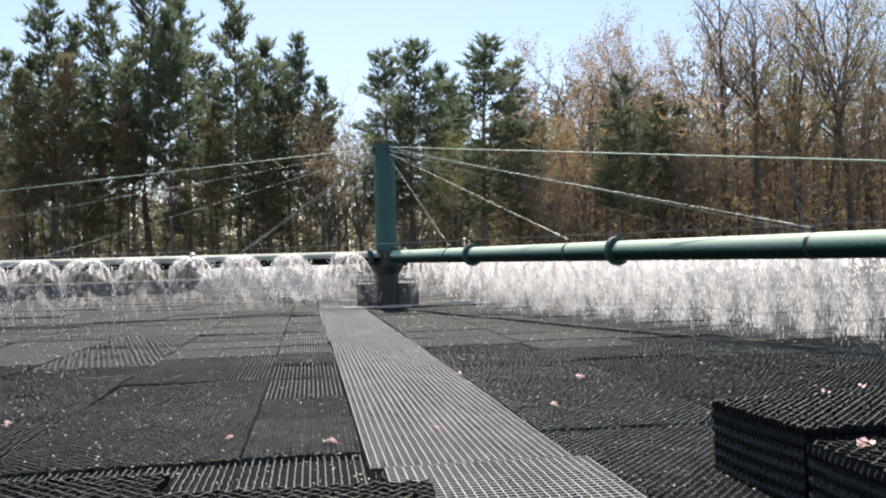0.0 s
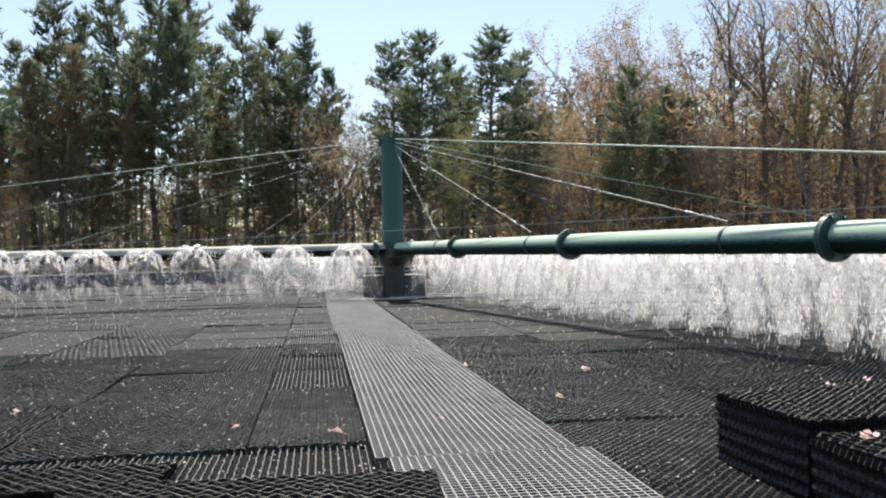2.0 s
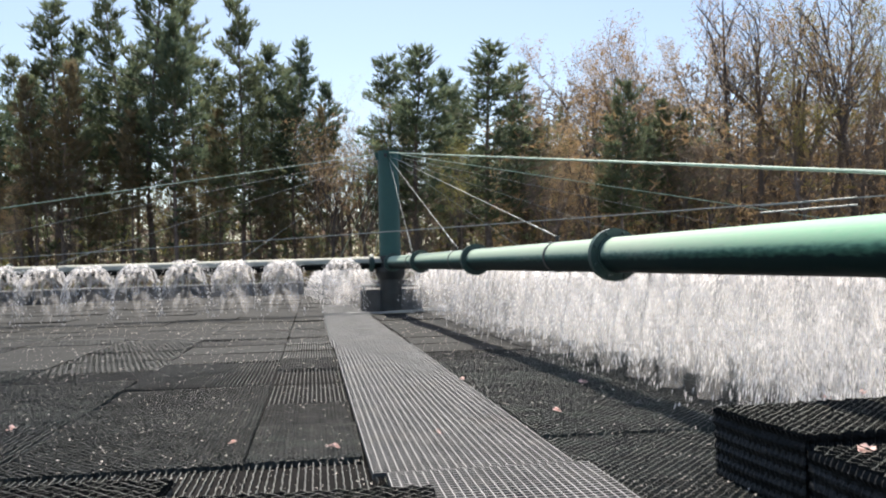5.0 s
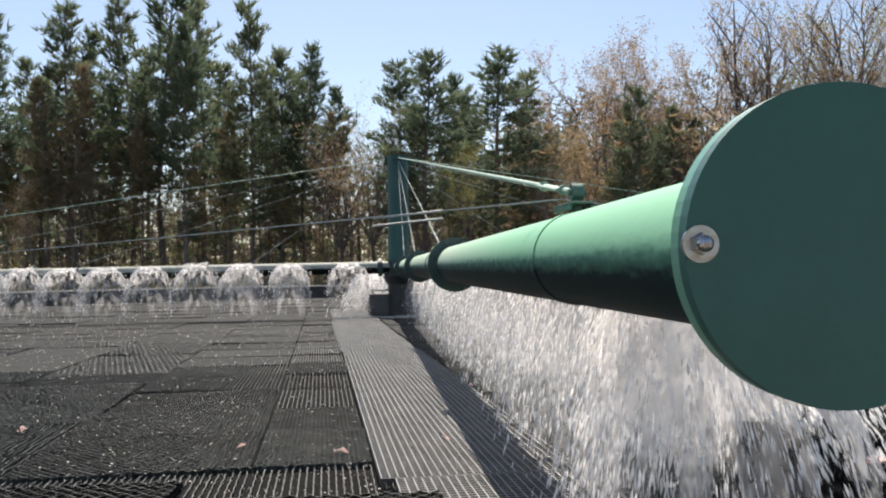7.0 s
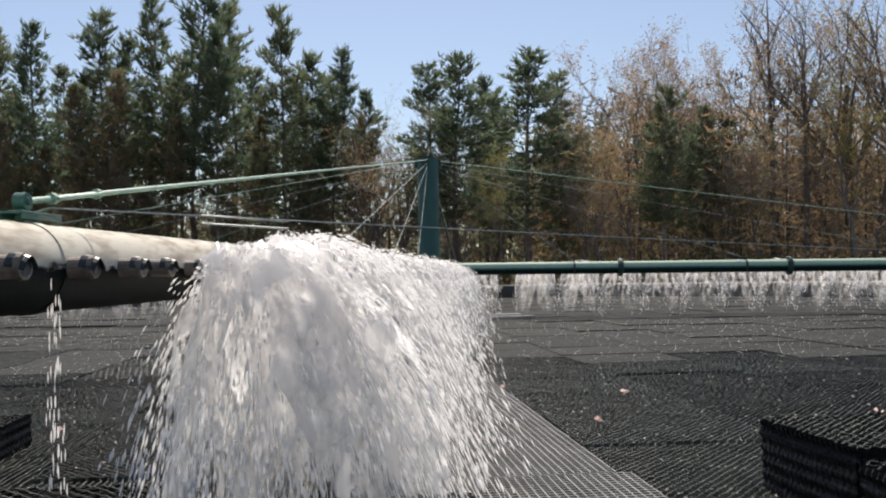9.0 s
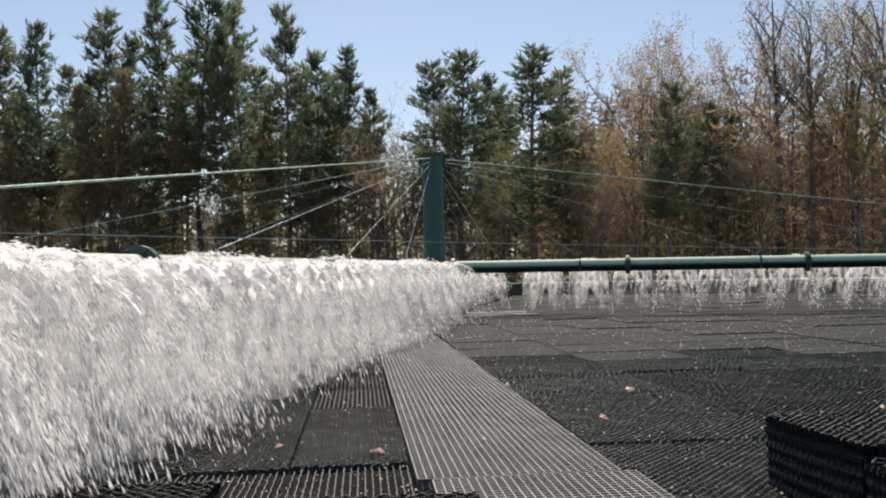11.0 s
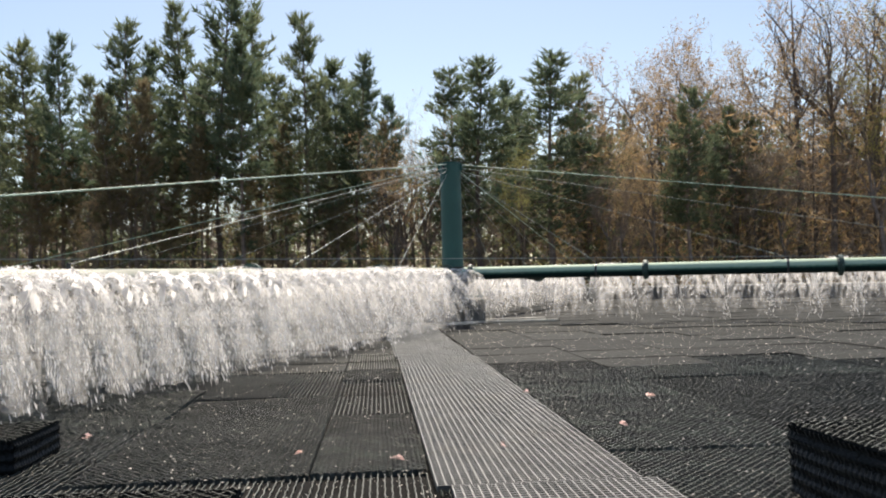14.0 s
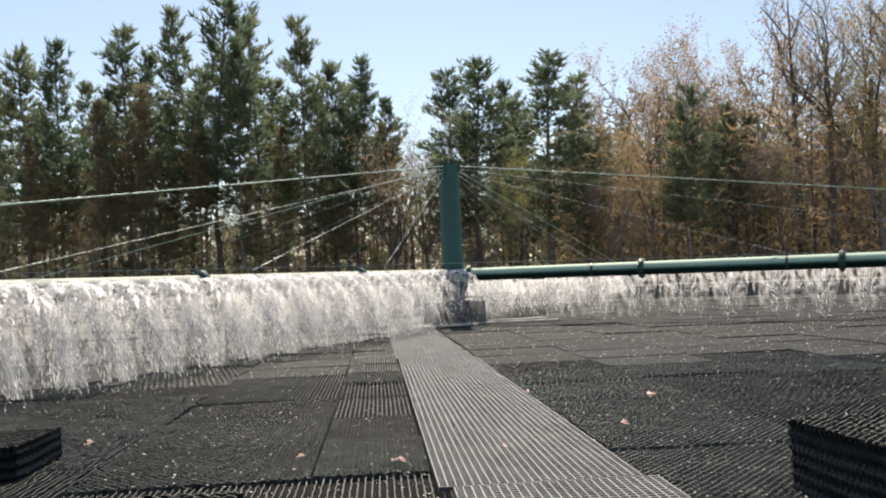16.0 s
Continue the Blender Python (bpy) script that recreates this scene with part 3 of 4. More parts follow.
def water_sheet(name, seed, spread=0.64, rise=0.9, drop=1.03, until=0.56, mat=None, reach=0.45, seg=40, rows=11):
    """The unbroken upper part of the water bell, lumpy and torn towards its lower edge."""
    rng = random.Random(seed)
    fall = (rise + math.sqrt(rise * rise + 2 * 9.8 * drop)) / 9.8
    verts, faces = [], []
    for j in range(rows):
        for i in range(seg):
            a = 2 * math.pi * i / seg
            torn = until * (1.0 + 0.55 * noise.noise(Vector((math.cos(a) * 4, math.sin(a) * 4, seed * 3.7))))
            t = fall * (0.001 + min(0.99, torn) * j / (rows - 1))
            n = noise.noise(Vector((math.cos(a) * 3, math.sin(a) * 3, t * 9 + seed)))
            n += 0.6 * noise.noise(Vector((math.cos(a) * 9, math.sin(a) * 9, t * 22 + seed)))
            v = spread / fall * (1 + 0.10 * n + 0.08 * math.sin(a * 5 + seed)) * 0.97
            verts.append((max(-reach, min(reach, math.cos(a) * v * t)), (math.sin(a) * v * (0.86 if math.sin(a) < 0 else 1.0) + DRIFT) * t, rise * t - 4.9 * t * t + 0.045 * n * min(1.0, t / 0.12)))
    for j in range(rows - 1):
        for i in range(seg):
            k = (i + 1) % seg
            faces.append((j * seg + i, j * seg + k, j * seg + seg + k, j * seg + seg + i))
    return mesh_of(name, verts, faces, mat, True)


def limb(v, f, pts, radii, sides=5):
    base = len(v)
    for i, (p, r) in enumerate(zip(pts, radii)):
        d = (pts[min(i + 1, len(pts) - 1)] - pts[max(i - 1, 0)]).normalized()
        q = d.to_track_quat("Z", "Y")
        for k in range(sides):
            a = 2 * math.pi * k / sides
            v.append(p + q @ Vector((r * math.cos(a), r * math.sin(a), 0)))
    for i in range(len(pts) - 1):
        for k in range(sides):
            j = (k + 1) % sides
            f.append((base + i * sides + k, base + i * sides + j, base + (i + 1) * sides + j, base + (i + 1) * sides + k))


def tube(bm, x0, x1, r, sides=32):
    rod(bm, (x0, 0, 0), (x1, 0, 0), r, sides=sides)


def z_at(r):
    return AXIS_Z + SLOPE * r


SPRAYS = []


def make_distributor():
    hub = thing("rotary_distributor", "green four-armed rotary water distributor with cable-stayed pipe arms", "distributor")
    # column
    bm = bmesh.new()
    rod(bm, (0, 0, 1.2), (0, 0, 3.54), 0.236, 0.228, 40)
    part("mast", bm, MAST_GREEN, hub, "dark green round steel mast", smooth=False)
    bm = bmesh.new()
    rod(bm, (0, 0, 3.535), (0, 0, 3.56), 0.236, 0.236, 40)
    for k in range(4):
        a = radians(90 * k)
        m = Matrix.Rotation(a, 4, "Z")
        r = bmesh.ops.create_cube(bm, size=1, matrix=m @ Matrix.Translation((0.235, 0, 3.45)) @ Matrix.Diagonal((0.10, 0.02, 0.16, 1)))
    part("mast_cap", bm, MAST_GREEN, hub)
    bm = bmesh.new()
    box(bm, -0.03, 0.03, -0.245, -0.22, 3.40, 3.49, 0.004)
    part("slot", bm, DARK_STEEL, hub, m=pose(0, 0, 0, 0, 0, 68))
    bm = bmesh.new()
    rod(bm, (0, 0, 0.55), (0, 0, 1.25), 0.25, 0.25, 40)
    rod(bm, (0, 0, 0.88), (0, 0, 1.0), 0.33, 0.33, 40)
    rod(bm, (0, 0, 0.72), (0, 0, 0.9), 0.27, 0.36, 40)
    part("hub_drum", bm, DARK_STEEL, hub, "dark wet steel drum joining the arms")
    bm = bmesh.new()
    rod(bm, (0, 0, -0.1), (0, 0, 0.6), 0.24, 0.24, 40)
    part("riser", bm, DARK_STEEL, hub, "black wet riser pipe")

    drops = {}
    for n, (count, size) in enumerate(((640, 0.0046), (640, 0.0046), (1000, 0.0040), (1000, 0.0040), (3000, 0.0035), (3000, 0.0035), (3000, 0.0035), (620, 0.0052))):
        drops[n] = droplets("spray", count, size, 20 + n, spread=0.78 if n in (0, 1, 7) else 0.64, rise=1.1 if n in (0, 1, 7) else 0.9, late=1.7 if n in (0, 1, 7) else 0.8, reach=(0.46, 0.46, 0.34, 0.34, 0.23, 0.23, 0.23, 0.46)[n])
    last = droplets("spray", 7500, 0.0036, 33, reach=0.8)
    sheets = [water_sheet("water_bell", s, mat=FOAM, reach=0.3, until=0.5, seg=64, rows=18) for s in (3, 8)]
    mist = water_sheet("mist_veil", 15, spread=0.6, until=0.97, mat=MIST, reach=0.3, seg=56, rows=16)
    last_sheet = water_sheet("water_bell", 6, mat=FOAM, reach=0.8, until=0.7, seg=80, rows=26)
    core = water_sheet("mist_veil", 17, spread=0.62, until=0.97, mat=CORE, reach=0.8, seg=64, rows=18)
    thin_sheets = [water_sheet("water_bell", s, spread=0.78, rise=1.1, until=0.95, mat=THIN_FOAM, reach=0.46) for s in (4, 9)]
    anchors = {}
    for arm_no, turn in enumerate((0, 90, 180, 270)):
        near = arm_no == 0
        flanges = (3.95, 8.03, 12.45) if arm_no % 2 == 0 else (4.17, 7.78, 12.3)
        cables = (3.04, 6.92, 11.17, 16.1) if arm_no % 2 == 0 else (3.17, 6.86, 11.1, 16.0)
        base = Matrix.Rotation(radians(turn), 4, "Z")
        lean = base @ Matrix.Translation((0, 0, AXIS_Z)) @ Matrix.Rotation(-math.atan(SLOPE), 4, "Y")
        bm = bmesh.new()
        rod(bm, (0.2, 0, 0), (R_TIP - 0.04, 0, 0), R_PIPE, sides=48, caps=False)
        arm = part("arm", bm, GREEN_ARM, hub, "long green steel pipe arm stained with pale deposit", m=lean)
        arm.data.shade_smooth()
        for x in (0.42, *flanges):
            bm = bmesh.new()
            tube(bm, x - 0.03, x - 0.003, R_FLANGE)
            tube(bm, x + 0.003, x + 0.03, R_FLANGE)
            tube(bm, x - 0.06, x + 0.06, R_PIPE + 0.012)
            for k in range(8):
                a = math.pi * (k + 0.5) / 4
                y, z = 0.172 * math.cos(a), 0.172 * math.sin(a)
                rod(bm, (x - 0.052, y, z), (x + 0.052, y, z), 0.014, sides=6)
            part("flange", bm, FLANGE, arm, "bolted dark pipe flange")
        # end plate
        bm = bmesh.new()
        tube(bm, R_TIP - 0.055, R_TIP - 0.028, R_FLANGE + 0.011, 64)
        part("end_flange", bm, GREEN, arm)
        bm = bmesh.new()
        tube(bm, R_TIP - 0.025, R_TIP, R_FLANGE + 0.012, 64)
        cap = part("end_plate", bm, CAP_GREEN, arm, "flat round green end plate")
        for y in (-0.193, 0.193):
            bm = bmesh.new()
            rod(bm, (R_TIP - 0.002, y, 0.004), (R_TIP + 0.004, y, 0.004), 0.024, sides=24)
            rod(bm, (R_TIP + 0.004, y, 0.004), (R_TIP + 0.016, y, 0.004), 0.015, 0.013, sides=6)
            bmesh.ops.create_uvsphere(bm, u_segments=12, v_segments=8, radius=0.011, matrix=Matrix.Translation((R_TIP + 0.017, y, 0.004)))
            part("bolt", bm, CHROME, cap, "bright steel bolt and washer")
        bm = bmesh.new()
        rod(bm, (R_TIP + 0.01, 0.14, 0.088), (R_TIP + 0.02, 0.248, 0.148), 0.0065, sides=10)
        rod(bm, (R_TIP - 0.01, 0.145, 0.09), (R_TIP + 0.012, 0.145, 0.09), 0.0065, sides=10)
        part("handle", bm, PALE_GREEN, cap, "thin pale green handle rod")
        # cable saddles
        for x in cables:
            big = x > 15
            bm = bmesh.new()
            tube(bm, x - 0.022, x + 0.022, R_PIPE + (0.004 if big else 0.006), 48)
            part("strap", bm, GREEN_ARM if big else DARK_STEEL, arm, "green painted strap round the pipe" if big else "dark steel strap round the pipe")
            bm = bmesh.new()
            if big:
                box(bm, x - 0.15, x + 0.07, -0.036, 0.036, R_PIPE + 0.024, R_PIPE + 0.031, 0.002)
                box(bm, x - 0.15, x + 0.07, -0.036, -0.029, R_PIPE + 0.008, R_PIPE + 0.024, 0.002)
                box(bm, x - 0.15, x + 0.07, 0.029, 0.036, R_PIPE + 0.008, R_PIPE + 0.024, 0.002)
                box(bm, x - 0.025, x + 0.025, -0.016, 0.016, R_PIPE - 0.005, R_PIPE + 0.026, 0.006)
                box(bm, x - 0.004, x + 0.02, -0.014, 0.014, R_PIPE + 0.028, R_PIPE + 0.062, 0.004)
                rod(bm, (x + 0.008, -0.017, R_PIPE + 0.062), (x + 0.008, 0.017, R_PIPE + 0.062), 0.026, sides=20)
                rod(bm, (x + 0.008, -0.026, R_PIPE + 0.062), (x + 0.008, 0.026, R_PIPE + 0.062), 0.010, sides=10)
            else:
                box(bm, x - 0.02, x + 0.02, -0.012, 0.012, R_PIPE - 0.01, R_PIPE + 0.06, 0.004)
                rod(bm, (x, -0.02, R_PIPE + 0.045), (x, 0.02, R_PIPE + 0.045), 0.012, sides=8)
            part("saddle", bm, SADDLE_GREEN if big else DARK_STEEL, arm, "welded cable saddle")
        # nozzles with deflector plates and their water
        rng = random.Random(40 + arm_no)
        for k, x in enumerate((*NOZZLES, 15.75, 16.09, 16.46, 16.77, 17.13)):
            live = k < len(NOZZLES)
            bm = bmesh.new()
            long = 0.03 if x > 16.75 else 0.075
            rod(bm, (x, R_PIPE - 0.03, 0), (x, R_PIPE + long, 0), 0.031, sides=16, caps=True)
            rod(bm, (x, R_PIPE + long - 0.012, 0), (x, R_PIPE + long + 0.002, 0), 0.035, 0.034, sides=16)
            nozzle = part("nozzle", bm, STUB, arm)
            bm = bmesh.new()
            if x > 16.75:
                rod(bm, (x, R_PIPE + 0.031, 0.008), (x, R_PIPE + 0.037, 0.008), 0.066, 0.064, 32)
                part("blank", bm, PVC, nozzle, "round grey plastic blanking plate")
            else:
                # flat dark disc stands in for the shade inside the open stub
                rod(bm, (x, R_PIPE + long + 0.0021, 0), (x, R_PIPE + long + 0.0031, 0), 0.026, sides=16)
                part("mouth", bm, DARK_STEEL, nozzle, "dark disc painting the shade inside the nozzle mouth")
                # hood-shaped deflector over the mouth
                bm = bmesh.new()
                cols, rows = 7, 5
                skew = rng.uniform(-0.25, 0.25)
                skin = []
                for lift in (0.0, -0.005):
                    for i in range(rows):
                        for j in range(cols):
                            u, w = i / (rows - 1), j / (cols - 1) - 0.5
                            skin.append(bm.verts.new((x + w * 0.07 + skew * 0.02 * u, R_PIPE + 0.04 + 0.05 * u, 0.038 - 0.012 * u * u - 0.13 * w * w + lift)))
                for i in range(rows - 1):
                    for j in range(cols - 1):
                        k0 = i * cols + j
                        bm.faces.new((skin[k0], skin[k0 + 1], skin[k0 + cols + 1], skin[k0 + cols]))
                        k0 += rows * cols
                        bm.faces.new((skin[k0], skin[k0 + cols], skin[k0 + cols + 1], skin[k0 + 1]))
                part("deflector", bm, DARK_STEEL, nozzle, "dark curved deflector hood")
            if 16.3 < x < 16.75:
                g = np.random.default_rng(int(x * 10) + arm_no)
                v, f = [], []
                for _ in range(110):
                    zz = -0.06 - 0.95 * g.random()
                    p = Vector((x + g.normal(0, 0.006 - 0.012 * zz), R_PIPE + 0.15 + g.normal(0, 0.006 - 0.012 * zz), zz))
                    limb(v, f, [p + Vector((0, 0, q)) for q in (0, 0.012, 0.03)], [0.0006, 0.0021, 0.0006], 3)
                tagged(part("drip", mesh_of("drip", v, f, WATER), None, nozzle, "thin dripping thread of water"), kind="stuff")
            if live:
                at = (x, R_PIPE + 0.33, 0.03)
                dome = last if near and k == len(NOZZLES) - 1 else drops[4 + k % 3] if near and x > 13 else drops[2 + k % 2] if near and x > 5 else drops[7] if arm_no == 2 or k == 0 else drops[k % 2]
                m = Matrix.Translation(at)
                s = rng.uniform(0.92, 1.06)
                if x < 9:
                    s *= 0.93
                drop = tagged(part("spray", dome, None, nozzle, "white water drops falling in an arc", m=m), kind="stuff")
                SPRAYS.append((drop, m))
                part("water_bell", last_sheet if near and k == len(NOZZLES) - 1 else (sheets if near and x > 8 else thin_sheets)[k % 2], None, nozzle, "torn bell of white water", m=m @ Matrix.Diagonal((s, s, 1, 1)))
                if k >= 2 if near else k in (1, 2):
                    part("mist_veil", core if k == len(NOZZLES) - 1 else mist, None, nozzle, "fine white spray hanging in the falling water", m=m)
        # stay cables from the mast
        for k, x in enumerate(cables):
            top = Vector((0.24, 0, (3.28, 3.36, 3.43, 3.50)[k]))
            foot = Vector((x, 0, z_at(x) + R_PIPE + (0.062 if x > 15 else 0.045)))
            bm = bmesh.new()
            thick = 0.0095 if k == 3 else 0.0045
            rod(bm, top, foot, thick, sides=8)
            d = (top - foot).normalized()
            if k == 3:
                side = Vector((0, 0.018, 0))
                for sgn in (-1, 1):
                    rod(bm, foot + d * 0.16 + side * sgn, foot + d * 0.46 + side * sgn, 0.0065, sides=8)
                for q in (0.15, 0.45):
                    rod(bm, foot + d * q, foot + d * (q + 0.03), 0.019, 0.016, sides=10)
            else:
                for q in (0.25, 0.55):
                    rod(bm, foot + d * q, foot + d * (q + 0.16), thick * 2.0, sides=8)
            part("stay_cable", bm, PALE_GREEN if k == 3 else GALV, hub, "pale green tie rod with an open turnbuckle" if k == 3 else "taut pale steel stay cable", m=base)
        anchors[arm_no] = base @ Vector((15.95, 0, z_at(16) + R_PIPE + 0.055))
    for k in range(4):
        a, b = anchors[k], anchors[(k + 1) % 4]
        pts = [a.lerp(b, i / 10) - Vector((0, 0, 0.10 * math.sin(math.pi * i / 10))) for i in range(11)]
        v, f = [], []
        limb(v, f, pts, [0.003] * 11, 6)
        rope = part("tie_cable", mesh_of("tie_cable", v, f, GALV), None, hub, "thin tie cable between neighbouring arms")
        d = (b - a).normalized()
        for o, s in ((a, 1), (b, -1)):
            bm = bmesh.new()
            for up in (-0.014, 0.014):
                rod(bm, o + d * s * 0.5 + Vector((0, 0, up - 0.02)), o + d * s * 0.85 + Vector((0, 0, up - 0.03)), 0.004, sides=6)
            part("turnbuckle", bm, GALV, rope)
    return hub


distributor = make_distributor()


# ---- trees ----
def tuft(v, f, p, size, count, rng, flat=0.6, width=0.09, lean=Vector((0, 0, 0))):
    """A spray of thin needle blades round p."""
    for _ in range(count):
        d = Vector((rng.gauss(0, 1), rng.gauss(0, 1), rng.gauss(0.45, flat))) + lean
        d.normalize()
        s = d.cross(Vector((rng.uniform(-1, 1), rng.uniform(-1, 1), rng.uniform(-1, 1))))
        if s.length < 0.01:
            continue
        s.normalize()
        L = size * rng.uniform(0.6, 1.25)
        o = p + d * L * rng.uniform(-0.1, 0.3)
        k = len(v)
        v.extend((o - s * width * L, o + s * width * L, o + d * L))
        f.append((k, k + 1, k + 2))


def pine_meshes(seed, height, crown_from, reach, density, blades=5):
    """Trunk and needle crown of an eastern white pine: close whorls of thin limbs carrying brushes of needles."""
    rng = random.Random(seed)
    tv, tf, cv, cf = [], [], [], []
    sway = Vector((rng.gauss(0, 0.012), rng.gauss(0, 0.012), 0)) * height
    trunk = [Vector((0, 0, height * i / 10)) + sway * math.sin(i * 0.45) + Vector((rng.gauss(0, 0.03), rng.gauss(0, 0.03), 0)) for i in range(11)]
    limb(tv, tf, trunk, [0.0105 * height * (1 - 0.93 * i / 10) + 0.012 for i in range(11)], 7)

    def at(u):
        i = min(9, int(u * 10))
        return trunk[i].lerp(trunk[i + 1], u * 10 - i)
    u = crown_from * 0.45
    while u < 0.99:
        bare = u < crown_from
        q = max(0.0, (u - crown_from) / (1 - crown_from))
        girth = (0.55 + 0.45 * min(1.0, q * 3.5)) * (1 - q) ** 0.8 + 0.10
        for _ in range(rng.choice((1, 2, 2)) if bare else rng.choice((4, 5, 5))):
            a = rng.uniform(0, 2 * math.pi)
            out = Vector((math.cos(a), math.sin(a), 0))
            side = Vector((-out.y, out.x, 0))
            lobe = 0.9 + 0.75 * noise.noise(Vector((out.x * 1.1, out.y * 1.1, u * 8 + seed * 5.3)))
            L = reach * girth * lobe * rng.uniform(0.6, 1.2) * (0.55 if bare else 1.0)
            lift = rng.uniform(-0.08, 0.16) + 1.0 * max(0.0, q - 0.35)
            root = at(u)

            def along(h):
                return root + out * L * h + Vector((0, 0, L * (lift * h + 0.16 * h * h)))
            limb(tv, tf, [along(h) for h in (0, 0.5, 1.0)], [0.012 + 0.010 * L, 0.010 + 0.006 * L, 0.006], 3)
            if bare and rng.random() < 0.75:
                continue
            for _ in range(int((2.8 + 5.4 * L) * density * (1.0 + 0.35 * q))):
                h = rng.uniform(0.2, 1.05)
                off = rng.gauss(0, 0.24) * L * (1.15 - 0.7 * h)
                c = along(h) + side * off + Vector((rng.gauss(0, 0.05), rng.gauss(0, 0.05), rng.gauss(0.05, 0.09)))
                aim = out * 1.1 + side * (1.0 if off > 0 else -1.0) * 0.6 + Vector((0, 0, 0.5 + q))
                tuft(cv, cf, c, rng.uniform(0.34, 0.64), blades, rng, 0.55, 0.10, aim)
        u += rng.uniform(0.019, 0.032)
    for k in range(7):
        tuft(cv, cf, at(1.0) + Vector((rng.gauss(0, 0.05), rng.gauss(0, 0.05), -0.16 * k)), 0.45, 6, rng, 0.3, 0.085, Vector((0, 0, 1.5)))
    return mesh_of("trunk", tv, tf, BARK_PINE), (cv, cf)


def broadleaf_meshes(seed, height, spread, leaves, leaf_size, high=False):
    """A bare spring tree: forking trunk, many rising twigs and small new leaves or buds."""
    rng = random.Random(seed)
    tv, tf, cv, cf = [], [], [], []
    tips = []

    def grow(p, d, L, r, depth):
        n = (10 if high else 4) if depth == 0 else 4 if depth == 1 else 2
        pts, q = [p], p
        dd = d.copy()
        for _ in range(n):
            dd = (dd + Vector((rng.gauss(0, 0.11), rng.gauss(0, 0.11), 0.06)) * (0.4 if high and depth == 0 else 1.0)).normalized()
            q = q + dd * L / n
            pts.append(q)
        limb(tv, tf, pts, [r * (1 - (0.88 if high and depth == 0 else 0.5) * i / n) for i in range(n + 1)], 6 if depth == 0 else (4 if depth < 3 else 3))
        if depth >= 2:
            tips.extend(pts[1:])
        if depth >= (3 if high else 4):
            return
        for _ in range(rng.choice((3, 4, 5) if high else (3, 4)) if depth else 11 if high else 6):
            i = rng.randrange(1, n + 1) if depth else rng.randrange(4 if high else n // 2, n + 1)
            out = Vector((rng.gauss(0, 1), rng.gauss(0, 1), 0))
            out.normalize()
            nd = (dd * 1.0 + out * spread + Vector((0, 0, 0.35))).normalized()
            share = rng.uniform(0.16, 0.34) if high and depth == 0 else rng.uniform(0.42, 0.68)
            grow(pts[i], nd, L * share, r * (0.62 if depth else 0.34 if high else 0.5) * (1 - 0.35 * i / n), depth + 1)
    grow(Vector((0, 0, 0)), Vector((rng.gauss(0, 0.05), rng.gauss(0, 0.05), 1)), height * (0.92 if high else 0.62), (0.0125 if high else 0.015) * height, 0)
    for _ in range(leaves):
        p = rng.choice(tips)
        tuft(cv, cf, p + Vector((rng.gauss(0, 0.25), rng.gauss(0, 0.25), rng.gauss(0, 0.25))), leaf_size * rng.uniform(0.6, 1.3), 2, rng, 1.0, 0.3)
    return mesh_of("trunk", tv, tf, BARK_GREY), (cv, cf)


PINES = []
for seed, crown_from, reach, density in ((1, 0.34, 3.8, 0.95), (2, 0.42, 3.4, 1.0), (3, 0.28, 4.0, 0.88), (4, 0.47, 3.2, 1.0), (5, 0.37, 3.6, 0.95)):
    PINES.append(pine_meshes(seed, 20.0, crown_from, reach, density))
LEAFY = []
for seed, spread, leaves, size in ((11, 0.75, 2600, 0.13), (12, 0.6, 3600, 0.16), (13, 0.9, 1700, 0.13), (14, 0.7, 3400, 0.15)):
    LEAFY.append(broadleaf_meshes(seed, 18.0, spread, leaves, size))
LEAFY.append(broadleaf_meshes(15, 18.0, 0.75, 900, 0.13, True))
LEAFY.append(broadleaf_meshes(16, 18.0, 0.9, 1100, 0.13, True))
CROWNS = {}
TOPS = {k[0].name: max(p[2] for p in k[1][0]) for k in (*PINES, *LEAFY)}


def crown(source, mat):
    key = (id(source), mat.name)
    if key not in CROWNS:
        CROWNS[key] = mesh_of("crown", source[0], source[1], mat)
    return CROWNS[key]


def plant(kind, a, d, b, mat, label, category, width=1.0, turn=0.0):
    """A tree in the direction a (tangent from the view's axis), d metres off, its top at the slope b."""
    trunk, leaves = kind
    x, y = a * d, -18.53 + d
    z = hill(x, y) - 0.1
    s = (0.94 + b * d - z) / TOPS[trunk.name]
    ob = thing("tree", label, category, pose(x, y, z, 0, 0, turn), "trees round the tank")
    scale = Matrix.Diagonal((s * width, s * width, s, 1))
    part("trunk", trunk, None, ob, m=scale)
    part("crown", crown(leaves, mat), None, ob, m=scale)


